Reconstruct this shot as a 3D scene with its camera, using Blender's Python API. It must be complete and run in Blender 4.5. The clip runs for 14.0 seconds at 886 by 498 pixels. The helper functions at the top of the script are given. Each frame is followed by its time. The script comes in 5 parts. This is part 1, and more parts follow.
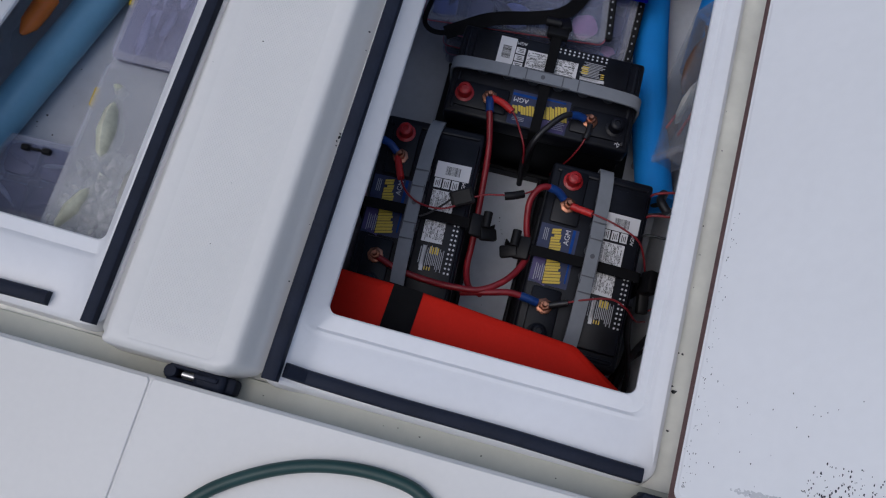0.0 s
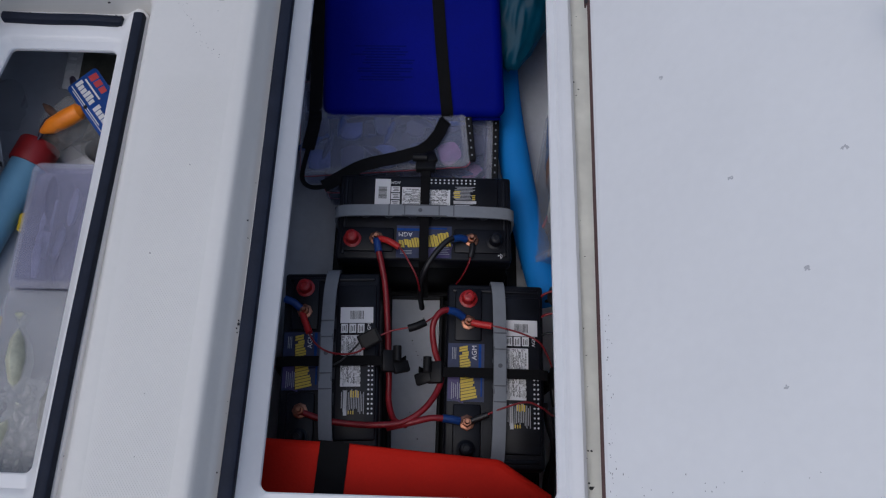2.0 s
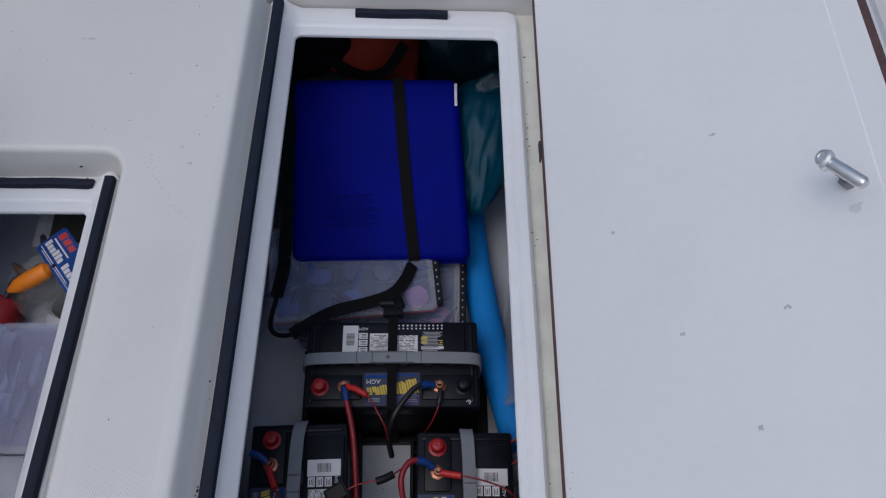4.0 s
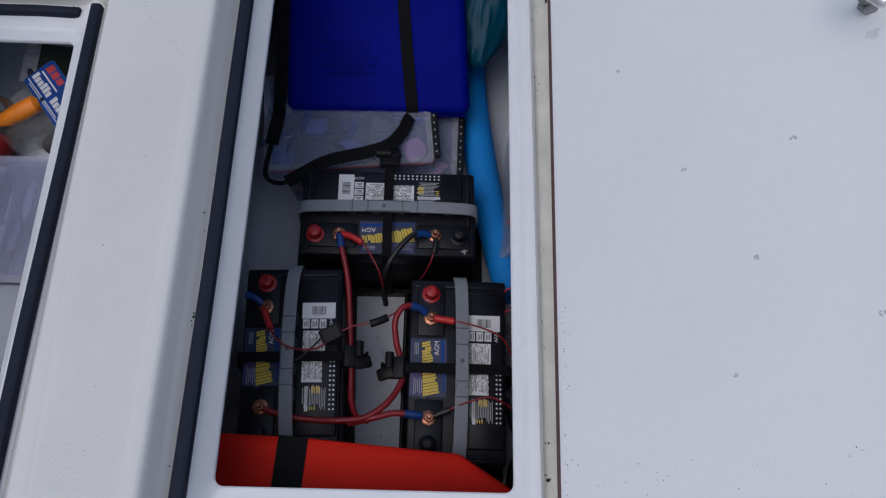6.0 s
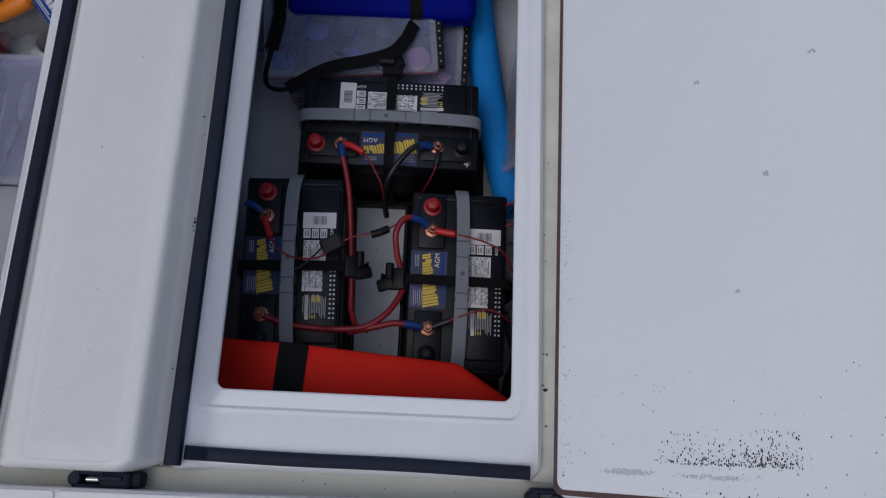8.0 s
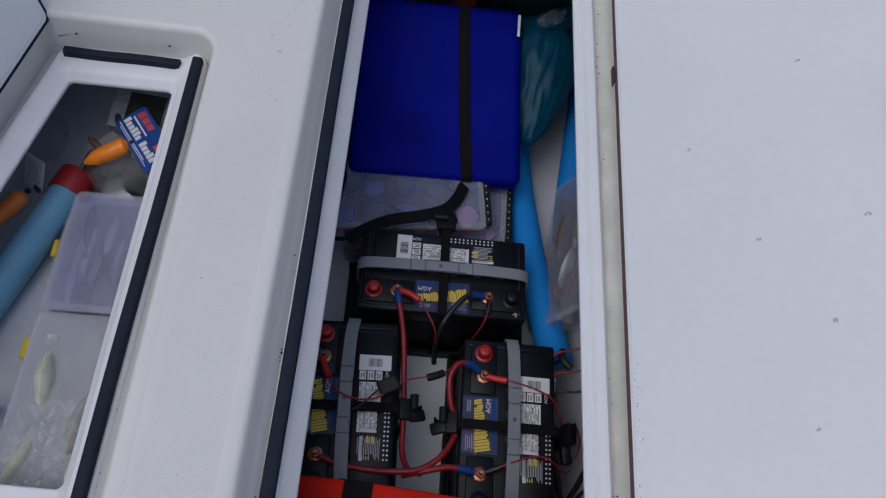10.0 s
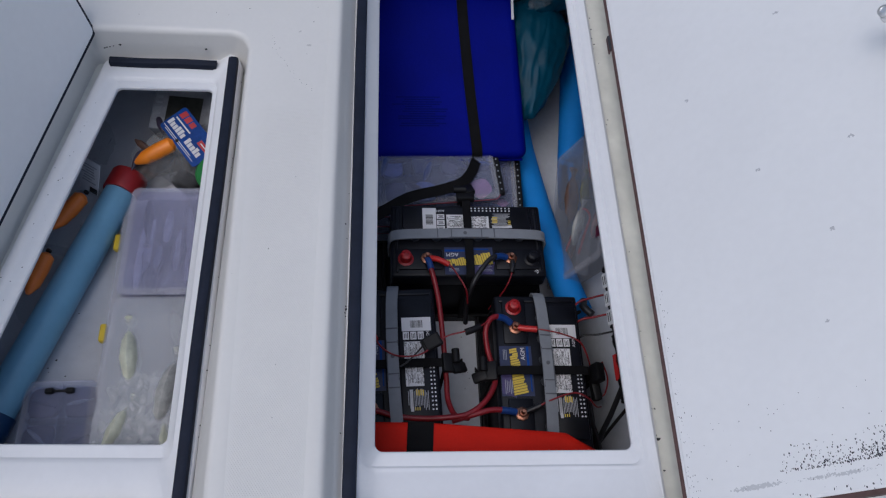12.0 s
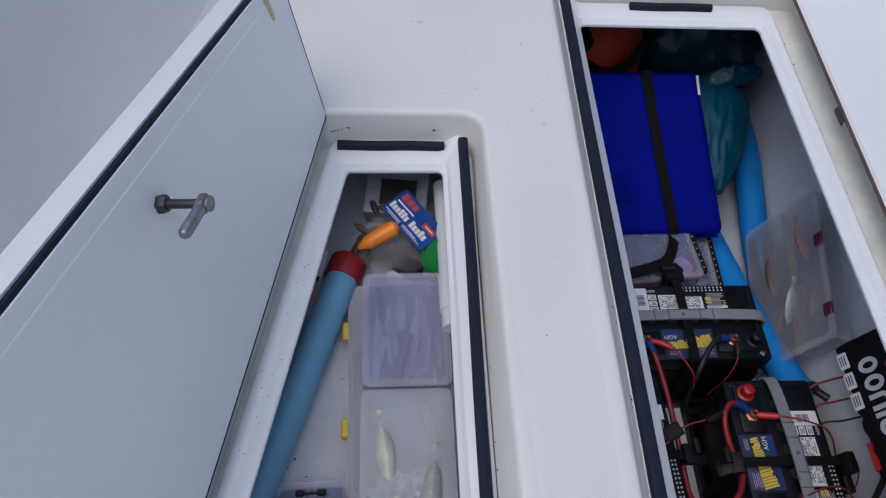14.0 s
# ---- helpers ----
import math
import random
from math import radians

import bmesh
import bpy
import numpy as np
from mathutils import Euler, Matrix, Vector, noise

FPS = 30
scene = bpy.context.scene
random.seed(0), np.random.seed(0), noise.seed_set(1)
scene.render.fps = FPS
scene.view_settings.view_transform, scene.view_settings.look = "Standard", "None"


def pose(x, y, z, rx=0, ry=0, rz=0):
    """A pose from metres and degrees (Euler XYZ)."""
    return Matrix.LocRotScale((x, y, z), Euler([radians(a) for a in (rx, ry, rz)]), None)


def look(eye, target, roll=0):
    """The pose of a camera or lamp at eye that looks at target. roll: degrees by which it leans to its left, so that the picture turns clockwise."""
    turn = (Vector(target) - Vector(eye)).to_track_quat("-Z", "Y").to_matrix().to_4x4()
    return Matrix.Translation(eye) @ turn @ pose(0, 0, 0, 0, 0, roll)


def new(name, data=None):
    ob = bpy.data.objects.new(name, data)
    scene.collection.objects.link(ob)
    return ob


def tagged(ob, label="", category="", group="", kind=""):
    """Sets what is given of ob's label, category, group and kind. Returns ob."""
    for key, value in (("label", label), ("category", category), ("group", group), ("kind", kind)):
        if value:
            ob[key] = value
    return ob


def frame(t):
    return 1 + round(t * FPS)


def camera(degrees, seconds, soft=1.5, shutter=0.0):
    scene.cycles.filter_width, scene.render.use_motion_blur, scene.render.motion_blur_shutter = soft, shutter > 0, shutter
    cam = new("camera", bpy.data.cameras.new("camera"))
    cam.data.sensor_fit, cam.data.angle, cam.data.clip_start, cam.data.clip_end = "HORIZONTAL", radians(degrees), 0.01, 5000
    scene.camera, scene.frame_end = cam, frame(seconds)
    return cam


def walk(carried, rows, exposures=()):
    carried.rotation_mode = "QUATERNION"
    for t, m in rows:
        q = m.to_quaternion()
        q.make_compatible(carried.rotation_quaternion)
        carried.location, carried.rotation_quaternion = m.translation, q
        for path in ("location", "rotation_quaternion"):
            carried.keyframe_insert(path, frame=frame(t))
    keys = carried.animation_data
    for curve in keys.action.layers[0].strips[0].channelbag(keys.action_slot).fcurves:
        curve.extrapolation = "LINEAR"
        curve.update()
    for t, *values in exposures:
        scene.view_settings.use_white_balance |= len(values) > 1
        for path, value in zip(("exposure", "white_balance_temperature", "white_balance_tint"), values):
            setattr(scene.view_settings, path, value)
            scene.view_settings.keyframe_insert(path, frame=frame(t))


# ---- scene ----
cam = camera(59.1, 14.0, soft=1.2)
PATH = [
    (0, (0.182, -0.141, 0.982), (0.061, 0.37, -0.948), 1.9),
    (0.5, (0.177, -0.101, 1.027), (0.048, 0.522, -0.869), 0.5),
    (1, (0.182, -0.1, 1.077), (0.075, 0.65, -0.774), -2.7),
    (1.5, (0.216, -0.075, 1.088), (0.21, 0.699, -0.756), 1.5),
    (2, (0.228, -0.07, 1.097), (0.241, 0.656, -0.767), 2.9),
    (2.5, (0.234, -0.068, 1.077), (0.262, 0.591, -0.811), 4.8),
    (3, (0.243, -0.031, 1.123), (0.281, 0.8, -0.696), 4.1),
    (3.2, (0.246, -0.019, 1.139), (0.287, 0.912, -0.631), 3.6),
    (5.3, (0.276, -0.033, 1.128), (0.324, 0.972, -0.6), 2.9),
    (5.5, (0.274, -0.048, 1.115), (0.321, 0.901, -0.645), 3.4),
    (6, (0.26, -0.085, 1.089), (0.324, 0.654, -0.768), 6.6),
    (6.5, (0.247, -0.123, 1.063), (0.328, 0.456, -0.849), 11.1),
    (7, (0.244, -0.12, 1.065), (0.331, 0.408, -0.862), 13.0),
    (7.5, (0.246, -0.114, 1.068), (0.331, 0.408, -0.861), 12.9),
    (8, (0.251, -0.092, 1.078), (0.334, 0.449, -0.846), 11.5),
    (8.5, (0.262, -0.055, 1.092), (0.326, 0.764, -0.732), 7.0),
    (8.7, (0.266, -0.031, 1.105), (0.321, 0.931, -0.647), 5.8),
    (10.8, (-0.036, -0.261, 1.118), (0.128, 0.675, -0.642), 16.1),
    (11, (-0.051, -0.271, 1.137), (0.117, 0.663, -0.623), 16.2),
    (11.5, (-0.039, -0.279, 1.162), (0.13, 0.679, -0.586), 13.8),
    (12, (-0.008, -0.301, 1.187), (0.172, 0.658, -0.558), 10.1),
    (12.5, (-0.078, -0.329, 1.193), (0.111, 0.693, -0.515), 8.3),
    (13, (-0.195, -0.301, 1.166), (0.004, 0.808, -0.486), 7.0),
    (13.5, (-0.34, -0.282, 1.143), (-0.164, 0.862, -0.488), 5.8),
    (14, (-0.405, -0.246, 1.099), (-0.277, 0.89, -0.542), 5.4),
]
walk(cam, [(t, look(eye, target, roll)) for t, eye, target, roll in PATH], exposures=[(0, -0.18, 5500, 10), (1, -0.23, 5500, 10), (2, -0.28, 5500, 10), (3, -0.28, 5500, 10), (5.5, -0.28, 5500, 10), (6, -0.22, 5500, 10), (6.5, -0.32, 5500, 10), (7, -0.40, 5500, 10), (8, -0.40, 5500, 10), (8.7, -0.30, 5500, 10), (11, -0.22, 5500, 10), (11.5, 0.00, 5500, 10), (12, -0.10, 5500, 10), (12.5, -0.24, 5500, 10), (13, 0.22, 5500, 10), (13.5, 0.42, 5500, 10), (14, 0.06, 5500, 10)])

# ---- sky and light ----
world = bpy.data.worlds.new("overcast")
scene.world = world
world.use_nodes = True
wn = world.node_tree
sky = wn.nodes.new("ShaderNodeTexSky")
sky.sky_type = "NISHITA"
sky.sun_disc = False
sky.sun_elevation = radians(67)
sky.sun_rotation = radians(-127)
sky.dust_density = 7.0
sky.air_density = 1.4
wn.links.new(sky.outputs["Color"], wn.nodes["Background"].inputs["Color"])
wn.nodes["Background"].inputs["Strength"].default_value = 0.096
sun = new("sun", bpy.data.lights.new("sun", "SUN"))
sun.data.energy, sun.data.angle, sun.data.color = 0.3, radians(70), (1.0, 0.95, 0.9)
sun.matrix_world = look((-0.65, -0.50, 2.5), (0, 0, 0))


# ---- materials ----
def material(name, colour, rough=0.5, metal=0.0, vary=0.12, scale=12.0, fine=180.0, bump=0.05, dirt=0.0, dirt_scale=40.0,
             dirt_colour=(0.03, 0.03, 0.035), clear=0.0, coat=0.0, spec=0.5):
    """A surface with variation at two scales, fine relief and, where asked, small dark dirt flecks."""
    m = bpy.data.materials.new(name)
    m.use_nodes = True
    n, l = m.node_tree.nodes, m.node_tree.links
    b = n["Principled BSDF"]
    b.inputs["Roughness"].default_value, b.inputs["Metallic"].default_value = rough, metal
    b.inputs["Specular IOR Level"].default_value = spec
    b.inputs["Coat Weight"].default_value = coat
    b.inputs["Transmission Weight"].default_value = clear
    co = n.new("ShaderNodeTexCoord")
    big, small = n.new("ShaderNodeTexNoise"), n.new("ShaderNodeTexNoise")
    big.inputs["Scale"].default_value, small.inputs["Scale"].default_value = scale, fine
    big.inputs["Detail"].default_value = 5
    for t in (big, small):
        l.new(co.outputs["Object"], t.inputs["Vector"])
    add = n.new("ShaderNodeMath")
    add.operation = "MULTIPLY_ADD"
    l.new(small.outputs["Fac"], add.inputs[0])
    add.inputs[1].default_value = 0.35
    l.new(big.outputs["Fac"], add.inputs[2])
    ramp = n.new("ShaderNodeValToRGB")
    ramp.color_ramp.elements[0].position, ramp.color_ramp.elements[1].position = 0.35, 0.95
    ramp.color_ramp.elements[0].color = (*[c * (1 - vary) for c in colour], 1)
    ramp.color_ramp.elements[1].color = (*[min(1, c * (1 + vary * 0.6)) for c in colour], 1)
    l.new(add.outputs[0], ramp.inputs["Fac"])
    out = ramp.outputs["Color"]
    if dirt:
        v = n.new("ShaderNodeTexVoronoi")
        v.inputs["Scale"].default_value = dirt_scale
        l.new(co.outputs["Object"], v.inputs["Vector"])
        size = n.new("ShaderNodeSeparateColor")
        l.new(v.outputs["Color"], size.inputs["Color"])
        lim = n.new("ShaderNodeMath")
        lim.operation = "MULTIPLY_ADD"
        l.new(size.outputs["Red"], lim.inputs[0])
        lim.inputs[1].default_value, lim.inputs[2].default_value = dirt * 2.2, -dirt * 1.75
        less = n.new("ShaderNodeMath")
        less.operation = "LESS_THAN"
        l.new(v.outputs["Distance"], less.inputs[0])
        l.new(lim.outputs[0], less.inputs[1])
        mix = n.new("ShaderNodeMix")
        mix.data_type = "RGBA"
        l.new(less.outputs[0], mix.inputs["Factor"])
        l.new(out, mix.inputs["A"])
        mix.inputs["B"].default_value = (*dirt_colour, 1)
        out = mix.outputs["Result"]
    l.new(out, b.inputs["Base Color"])
    if bump:
        bp = n.new("ShaderNodeBump")
        bp.inputs["Strength"].default_value, bp.inputs["Distance"].default_value = bump, 0.002
        l.new(small.outputs["Fac"], bp.inputs["Height"])
        l.new(bp.outputs["Normal"], b.inputs["Normal"])
    return m


def clear_plastic(name, colour, mist=0.35, rough=0.3):
    """Thin misty plastic: mostly see-through, with gloss and a milky film."""
    m = bpy.data.materials.new(name)
    m.use_nodes = True
    n, l = m.node_tree.nodes, m.node_tree.links
    b = n["Principled BSDF"]
    b.inputs["Base Color"].default_value, b.inputs["Roughness"].default_value = (*colour, 1), rough
    tr = n.new("ShaderNodeBsdfTransparent")
    tr.inputs["Color"].default_value = (*[0.75 + 0.25 * c for c in colour], 1)
    noise_t = n.new("ShaderNodeTexNoise")
    noise_t.inputs["Scale"].default_value, noise_t.inputs["Detail"].default_value = 14, 6
    co = n.new("ShaderNodeTexCoord")
    l.new(co.outputs["Object"], noise_t.inputs["Vector"])
    rng = n.new("ShaderNodeMapRange")
    rng.inputs["From Min"].default_value, rng.inputs["From Max"].default_value = 0.3, 0.75
    rng.inputs["To Min"].default_value, rng.inputs["To Max"].default_value = mist * 0.75, min(1, mist * 1.3)
    l.new(noise_t.outputs["Fac"], rng.inputs["Value"])
    mix = n.new("ShaderNodeMixShader")
    l.new(rng.outputs["Result"], mix.inputs["Fac"])
    l.new(tr.outputs[0], mix.inputs[1])
    l.new(b.outputs[0], mix.inputs[2])
    l.new(mix.outputs[0], n["Material Output"].inputs["Surface"])
    return m


def add_nonskid(m, x0, x1, y0, y1):
    """A fine moulded diamond grip inside a stretch of the deck."""
    n, l = m.node_tree.nodes, m.node_tree.links
    b = n["Principled BSDF"]
    co = n.new("ShaderNodeTexCoord")
    heights = []
    for turn in (35, -35):
        mp = n.new("ShaderNodeMapping")
        mp.inputs["Rotation"].default_value[2] = radians(turn)
        l.new(co.outputs["Object"], mp.inputs["Vector"])
        w = n.new("ShaderNodeTexWave")
        w.inputs["Scale"].default_value = 104
        l.new(mp.outputs["Vector"], w.inputs["Vector"])
        heights.append(w.outputs["Fac"])
    mul = n.new("ShaderNodeMath")
    mul.operation = "MULTIPLY"
    l.new(heights[0], mul.inputs[0])
    l.new(heights[1], mul.inputs[1])
    sep = n.new("ShaderNodeSeparateXYZ")
    l.new(co.outputs["Object"], sep.inputs[0])
    last = mul.outputs[0]
    for axis, lo, hi in (("X", x0, x1), ("Y", y0, y1)):
        for edge, sign in ((lo, 1), (hi, -1)):
            rng = n.new("ShaderNodeMapRange")
            rng.inputs["From Min"].default_value, rng.inputs["From Max"].default_value = edge, edge + sign * 0.012
            l.new(sep.outputs[axis], rng.inputs["Value"])
            k = n.new("ShaderNodeMath")
            k.operation = "MULTIPLY"
            l.new(last, k.inputs[0])
            l.new(rng.outputs["Result"], k.inputs[1])
            last = k.outputs[0]
    bp = n.new("ShaderNodeBump")
    bp.inputs["Strength"].default_value, bp.inputs["Distance"].default_value = 0.34, 0.0012
    l.new(last, bp.inputs["Height"])
    old = b.inputs["Normal"].links[0].from_socket
    l.new(old, bp.inputs["Normal"])
    l.new(bp.outputs["Normal"], b.inputs["Normal"])


def add_stain(m, spots, colour, density=220.0, amount=0.5):
    """Mildew flecks inside soft patches: spots are (x, y, z, half-length x, half-length y) in the object's own space."""
    n, l = m.node_tree.nodes, m.node_tree.links
    b = n["Principled BSDF"]
    base = b.inputs["Base Color"].links[0].from_socket
    co = n.new("ShaderNodeTexCoord")
    v = n.new("ShaderNodeTexNoise")
    v.inputs["Scale"].default_value, v.inputs["Detail"].default_value = density, 1.5
    l.new(co.outputs["Object"], v.inputs["Vector"])
    for x, y, rx, ry, lim in spots:
        mp = n.new("ShaderNodeMapping")
        mp.vector_type = "POINT"
        mp.inputs["Location"].default_value = (-x / rx, -y / ry, 0)
        mp.inputs["Scale"].default_value = (1 / rx, 1 / ry, 0)
        l.new(co.outputs["Object"], mp.inputs["Vector"])
        ln = n.new("ShaderNodeVectorMath")
        ln.operation = "LENGTH"
        l.new(mp.outputs["Vector"], ln.inputs[0])
        fall = n.new("ShaderNodeMapRange")
        fall.inputs["From Min"].default_value, fall.inputs["From Max"].default_value = 1.0, 0.2
        fall.inputs["To Min"].default_value, fall.inputs["To Max"].default_value = -1.2, 0.0
        l.new(ln.outputs["Value"], fall.inputs["Value"])
        sm = n.new("ShaderNodeMath")
        sm.operation = "ADD"
        l.new(v.outputs["Fac"], sm.inputs[0])
        l.new(fall.outputs["Result"], sm.inputs[1])
        hit = n.new("ShaderNodeMapRange")
        hit.inputs["From Min"].default_value, hit.inputs["From Max"].default_value = lim, lim + 0.05
        hit.inputs["To Max"].default_value = amount
        l.new(sm.outputs[0], hit.inputs["Value"])
        mix = n.new("ShaderNodeMix")
        mix.data_type = "RGBA"
        l.new(hit.outputs["Result"], mix.inputs["Factor"])
        l.new(base, mix.inputs["A"])
        mix.inputs["B"].default_value = (*colour, 1)
        base = mix.outputs["Result"]
    l.new(base, b.inputs["Base Color"])


GEL = (0.75, 0.75, 0.755)
gelcoat = material("white gelcoat", GEL, 0.32, vary=0.06, scale=5, fine=90, bump=0.04, dirt=0.03, dirt_scale=15)
deck_gel = material("deck gelcoat", (0.695, 0.678, 0.642), 0.42, vary=0.05, scale=4, fine=120, bump=0.06, dirt=0.022, dirt_scale=8)
add_stain(deck_gel, [(-0.130, 0.745, 0.026, 0.010, 0.42), (-0.150, 0.775, 0.012, 0.022, 0.42), (-0.36, 1.02, 0.05, 0.012, 0.46)], (0.34, 0.33, 0.32), 150, 0.55)
add_nonskid(deck_gel, -0.2070, -0.0960, -0.088, 0.60)
# grey stands for the shade down in the groove, plus dirt flecks
groove_gel = material("groove grey with dirt and painted shade", (0.46, 0.46, 0.39), 0.5, vary=0.10, scale=9, fine=90, bump=0.05, dirt=0.05, dirt_scale=30)
gutter_gel = material("yellowed gelcoat", (0.74, 0.735, 0.665), 0.4, vary=0.16, scale=16, fine=60, bump=0.05, dirt=0.07, dirt_scale=26)
lid_gel = material("lid gelcoat", (0.87, 0.87, 0.87), 0.36, vary=0.05, scale=3, fine=70, bump=0.03, dirt=0.02, dirt_scale=7)
liner = material("grey painted liner", (0.51, 0.52, 0.55), 0.55, vary=0.16, scale=7, fine=60, bump=0.12, dirt=0.06, dirt_scale=34)
deep_liner = material("grey locker paint", (0.58, 0.60, 0.64), 0.6, vary=0.18, scale=6, fine=60, bump=0.12, dirt=0.06, dirt_scale=30)
glue = material("yellowed glue", (0.55, 0.50, 0.30), 0.4, vary=0.2)
rubber = material("black sponge rubber", (0.012, 0.016, 0.030), 0.62, vary=0.35, scale=30, fine=220, bump=0.18, spec=0.2)
brown_trim = material("brown sealant", (0.10, 0.055, 0.05), 0.7, vary=0.4, scale=45, fine=150, bump=0.2)
# battery tops painted lighter as if lit, case sides darker as if in shadow
battery_lit = material("black battery plastic, lit top tone", (0.0068, 0.0076, 0.0120), 0.42, vary=0.6, scale=22, fine=260, bump=0.08, spec=0.25)
battery_shaded = material("matt black battery case, shaded side tone", (0.0036, 0.0038, 0.0055), 0.55, vary=0.3, scale=18, fine=160, bump=0.1, spec=0.25)
grey_plastic = material("grey moulded plastic", (0.20, 0.215, 0.24), 0.5, vary=0.14, scale=24, fine=120, bump=0.05)
vent_grey = material("charcoal vent plastic", (0.028, 0.031, 0.039), 0.45, vary=0.3, scale=40)
# strap grey darkened to draw the ribs' shadow lines
grey_shade = material("moulded plastic grey with rib shadow", (0.085, 0.09, 0.105), 0.55, vary=0.14, scale=24)
red_cap = material("red plastic", (0.34, 0.012, 0.014), 0.38, vary=0.2, scale=60, fine=200)
red_wire = material("red cable jacket", (0.22, 0.010, 0.016), 0.42, vary=0.22, scale=50, fine=200)
red_sleeve = material("bright red heat shrink", (0.46, 0.018, 0.016), 0.4, vary=0.15, scale=60)
blue_sleeve = material("blue heat shrink", (0.010, 0.045, 0.20), 0.4, vary=0.2, scale=60)
black_wire = material("black cable jacket", (0.012, 0.012, 0.014), 0.45, vary=0.3, scale=50)
copper = material("copper lug", (0.40, 0.19, 0.12), 0.42, 1.0, vary=0.25, scale=80)
steel = material("stainless steel", (0.55, 0.55, 0.55), 0.3, 1.0, vary=0.12, scale=60)
bright_steel = material("brushed bright steel", (0.80, 0.79, 0.78), 0.38, 0.9, vary=0.15, scale=60)
latch_steel = material("weathered latch steel", (0.30, 0.30, 0.30), 0.42, 0.9, vary=0.35, scale=70, fine=200, bump=0.2)
latch_dark = material("tarnished nut", (0.07, 0.07, 0.075), 0.5, 0.7, vary=0.4, scale=70)
webbing = material("black webbing", (0.006, 0.006, 0.007), 0.85, vary=0.3, scale=60, fine=500, bump=0.35, spec=0.15)
label_white = material("white paper label", (0.66, 0.66, 0.68), 0.5, vary=0.06)
label_navy = material("dark blue printed label", (0.022, 0.030, 0.085), 0.4, vary=0.4, scale=30)
label_violet = material("violet printed label", (0.065, 0.05, 0.15), 0.4, vary=0.4, scale=40)
label_yellow = material("yellow print", (0.62, 0.46, 0.05), 0.45, vary=0.1)
label_ink = material("black ink", (0.02, 0.02, 0.022), 0.5, vary=0.1)
mildew_ink = material("mildew", (0.045, 0.045, 0.055), 0.9, vary=0.6, scale=90)
label_grey = material("grey print", (0.36, 0.37, 0.40), 0.5, vary=0.15)
cushion_blue = material("royal blue vinyl", (0.003, 0.0055, 0.205), 0.6, vary=0.22, scale=6, fine=240, bump=0.10, spec=0.05)
noodle_blue = material("bright blue foam", (0.015, 0.22, 0.66), 0.75, vary=0.1, scale=20, fine=300, bump=0.25)
orange_red = material("orange-red coated cloth", (0.52, 0.013, 0.004), 0.65, vary=0.16, scale=10, fine=260, bump=0.15, spec=0.12)
orange_cloth = material("dull orange cloth", (0.38, 0.035, 0.012), 0.8, vary=0.25, scale=18, fine=200, bump=0.2)
dark_cloth = material("dark green cloth", (0.012, 0.035, 0.032), 0.8, vary=0.4, scale=14, fine=160, bump=0.2)
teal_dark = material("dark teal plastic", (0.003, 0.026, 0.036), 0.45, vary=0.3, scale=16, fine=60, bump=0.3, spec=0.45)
teal_film = material("teal plastic bag", (0.003, 0.060, 0.110), 0.46, vary=0.4, scale=11, fine=45, bump=0.3, spec=0.22)
tube_blue = material("sky blue painted tube", (0.21, 0.43, 0.60), 0.42, vary=0.1, scale=12, fine=120, bump=0.05, dirt=0.1, dirt_scale=40)
tube_red = material("dark red tape", (0.30, 0.012, 0.014), 0.5, vary=0.2, scale=30)
tube_navy = material("navy tape", (0.012, 0.05, 0.14), 0.4, vary=0.2, scale=30)
clear_lid = clear_plastic("misty clear plastic", (0.78, 0.79, 0.82), 0.20)
clear_violet = clear_plastic("violet tinted clear plastic", (0.66, 0.66, 0.82), 0.145)
clear_tray = clear_plastic("clear tray plastic", (0.68, 0.72, 0.90), 0.075)
clear_lean = clear_plastic("clear box plastic", (0.76, 0.78, 0.82), 0.09)
misty_edge = clear_plastic("milky plastic edge", (0.84, 0.84, 0.90), 0.19)
clear_film = clear_plastic("thin clear film", (0.80, 0.80, 0.80), 0.065, 0.12)
pink_seal = material("pink rubber seal", (0.50, 0.12, 0.16), 0.5)
yellow_clip = material("yellow plastic", (0.70, 0.50, 0.02), 0.4)
maroon_clip = material("maroon plastic", (0.10, 0.012, 0.03), 0.45)
lure_orange = material("fluorescent orange lure", (0.95, 0.26, 0.010), 0.35, vary=0.12, scale=40)
lure_red = material("red-orange lure", (1.0, 0.25, 0.04), 0.35, vary=0.12, scale=40)
lure_pale = material("pale yellow lure", (0.60, 0.61, 0.48), 0.35, vary=0.3, scale=50)
lure_brown = material("brown soft bait", (0.12, 0.065, 0.045), 0.5, vary=0.5, scale=70)
dark_bait = material("dark violet soft bait", (0.05, 0.04, 0.07), 0.45, vary=0.5, scale=60)
bait_blue = material("blue violet soft bait", (0.10, 0.13, 0.34), 0.4, vary=0.5, scale=50)
bait_pink = material("pink soft bait", (0.55, 0.22, 0.34), 0.4, vary=0.3, scale=50)
streak_misty = material("pale violet bait and reflection streak", (0.44, 0.43, 0.52), 0.4, vary=0.25, scale=60)
bait_white = material("milky white soft bait", (0.66, 0.65, 0.57), 0.5, vary=0.5, scale=60)
lure_olive = material("olive green lure", (0.16, 0.17, 0.07), 0.35, vary=0.5, scale=60)
bait_flesh = material("reddish brown soft bait", (0.30, 0.12, 0.09), 0.4, vary=0.5, scale=60)
lure_silver = material("silver grey lure", (0.42, 0.42, 0.40), 0.3, vary=0.4, scale=60)
card_blue = material("blue printed card", (0.010, 0.055, 0.26), 0.45, vary=0.45, scale=18, spec=0.15)
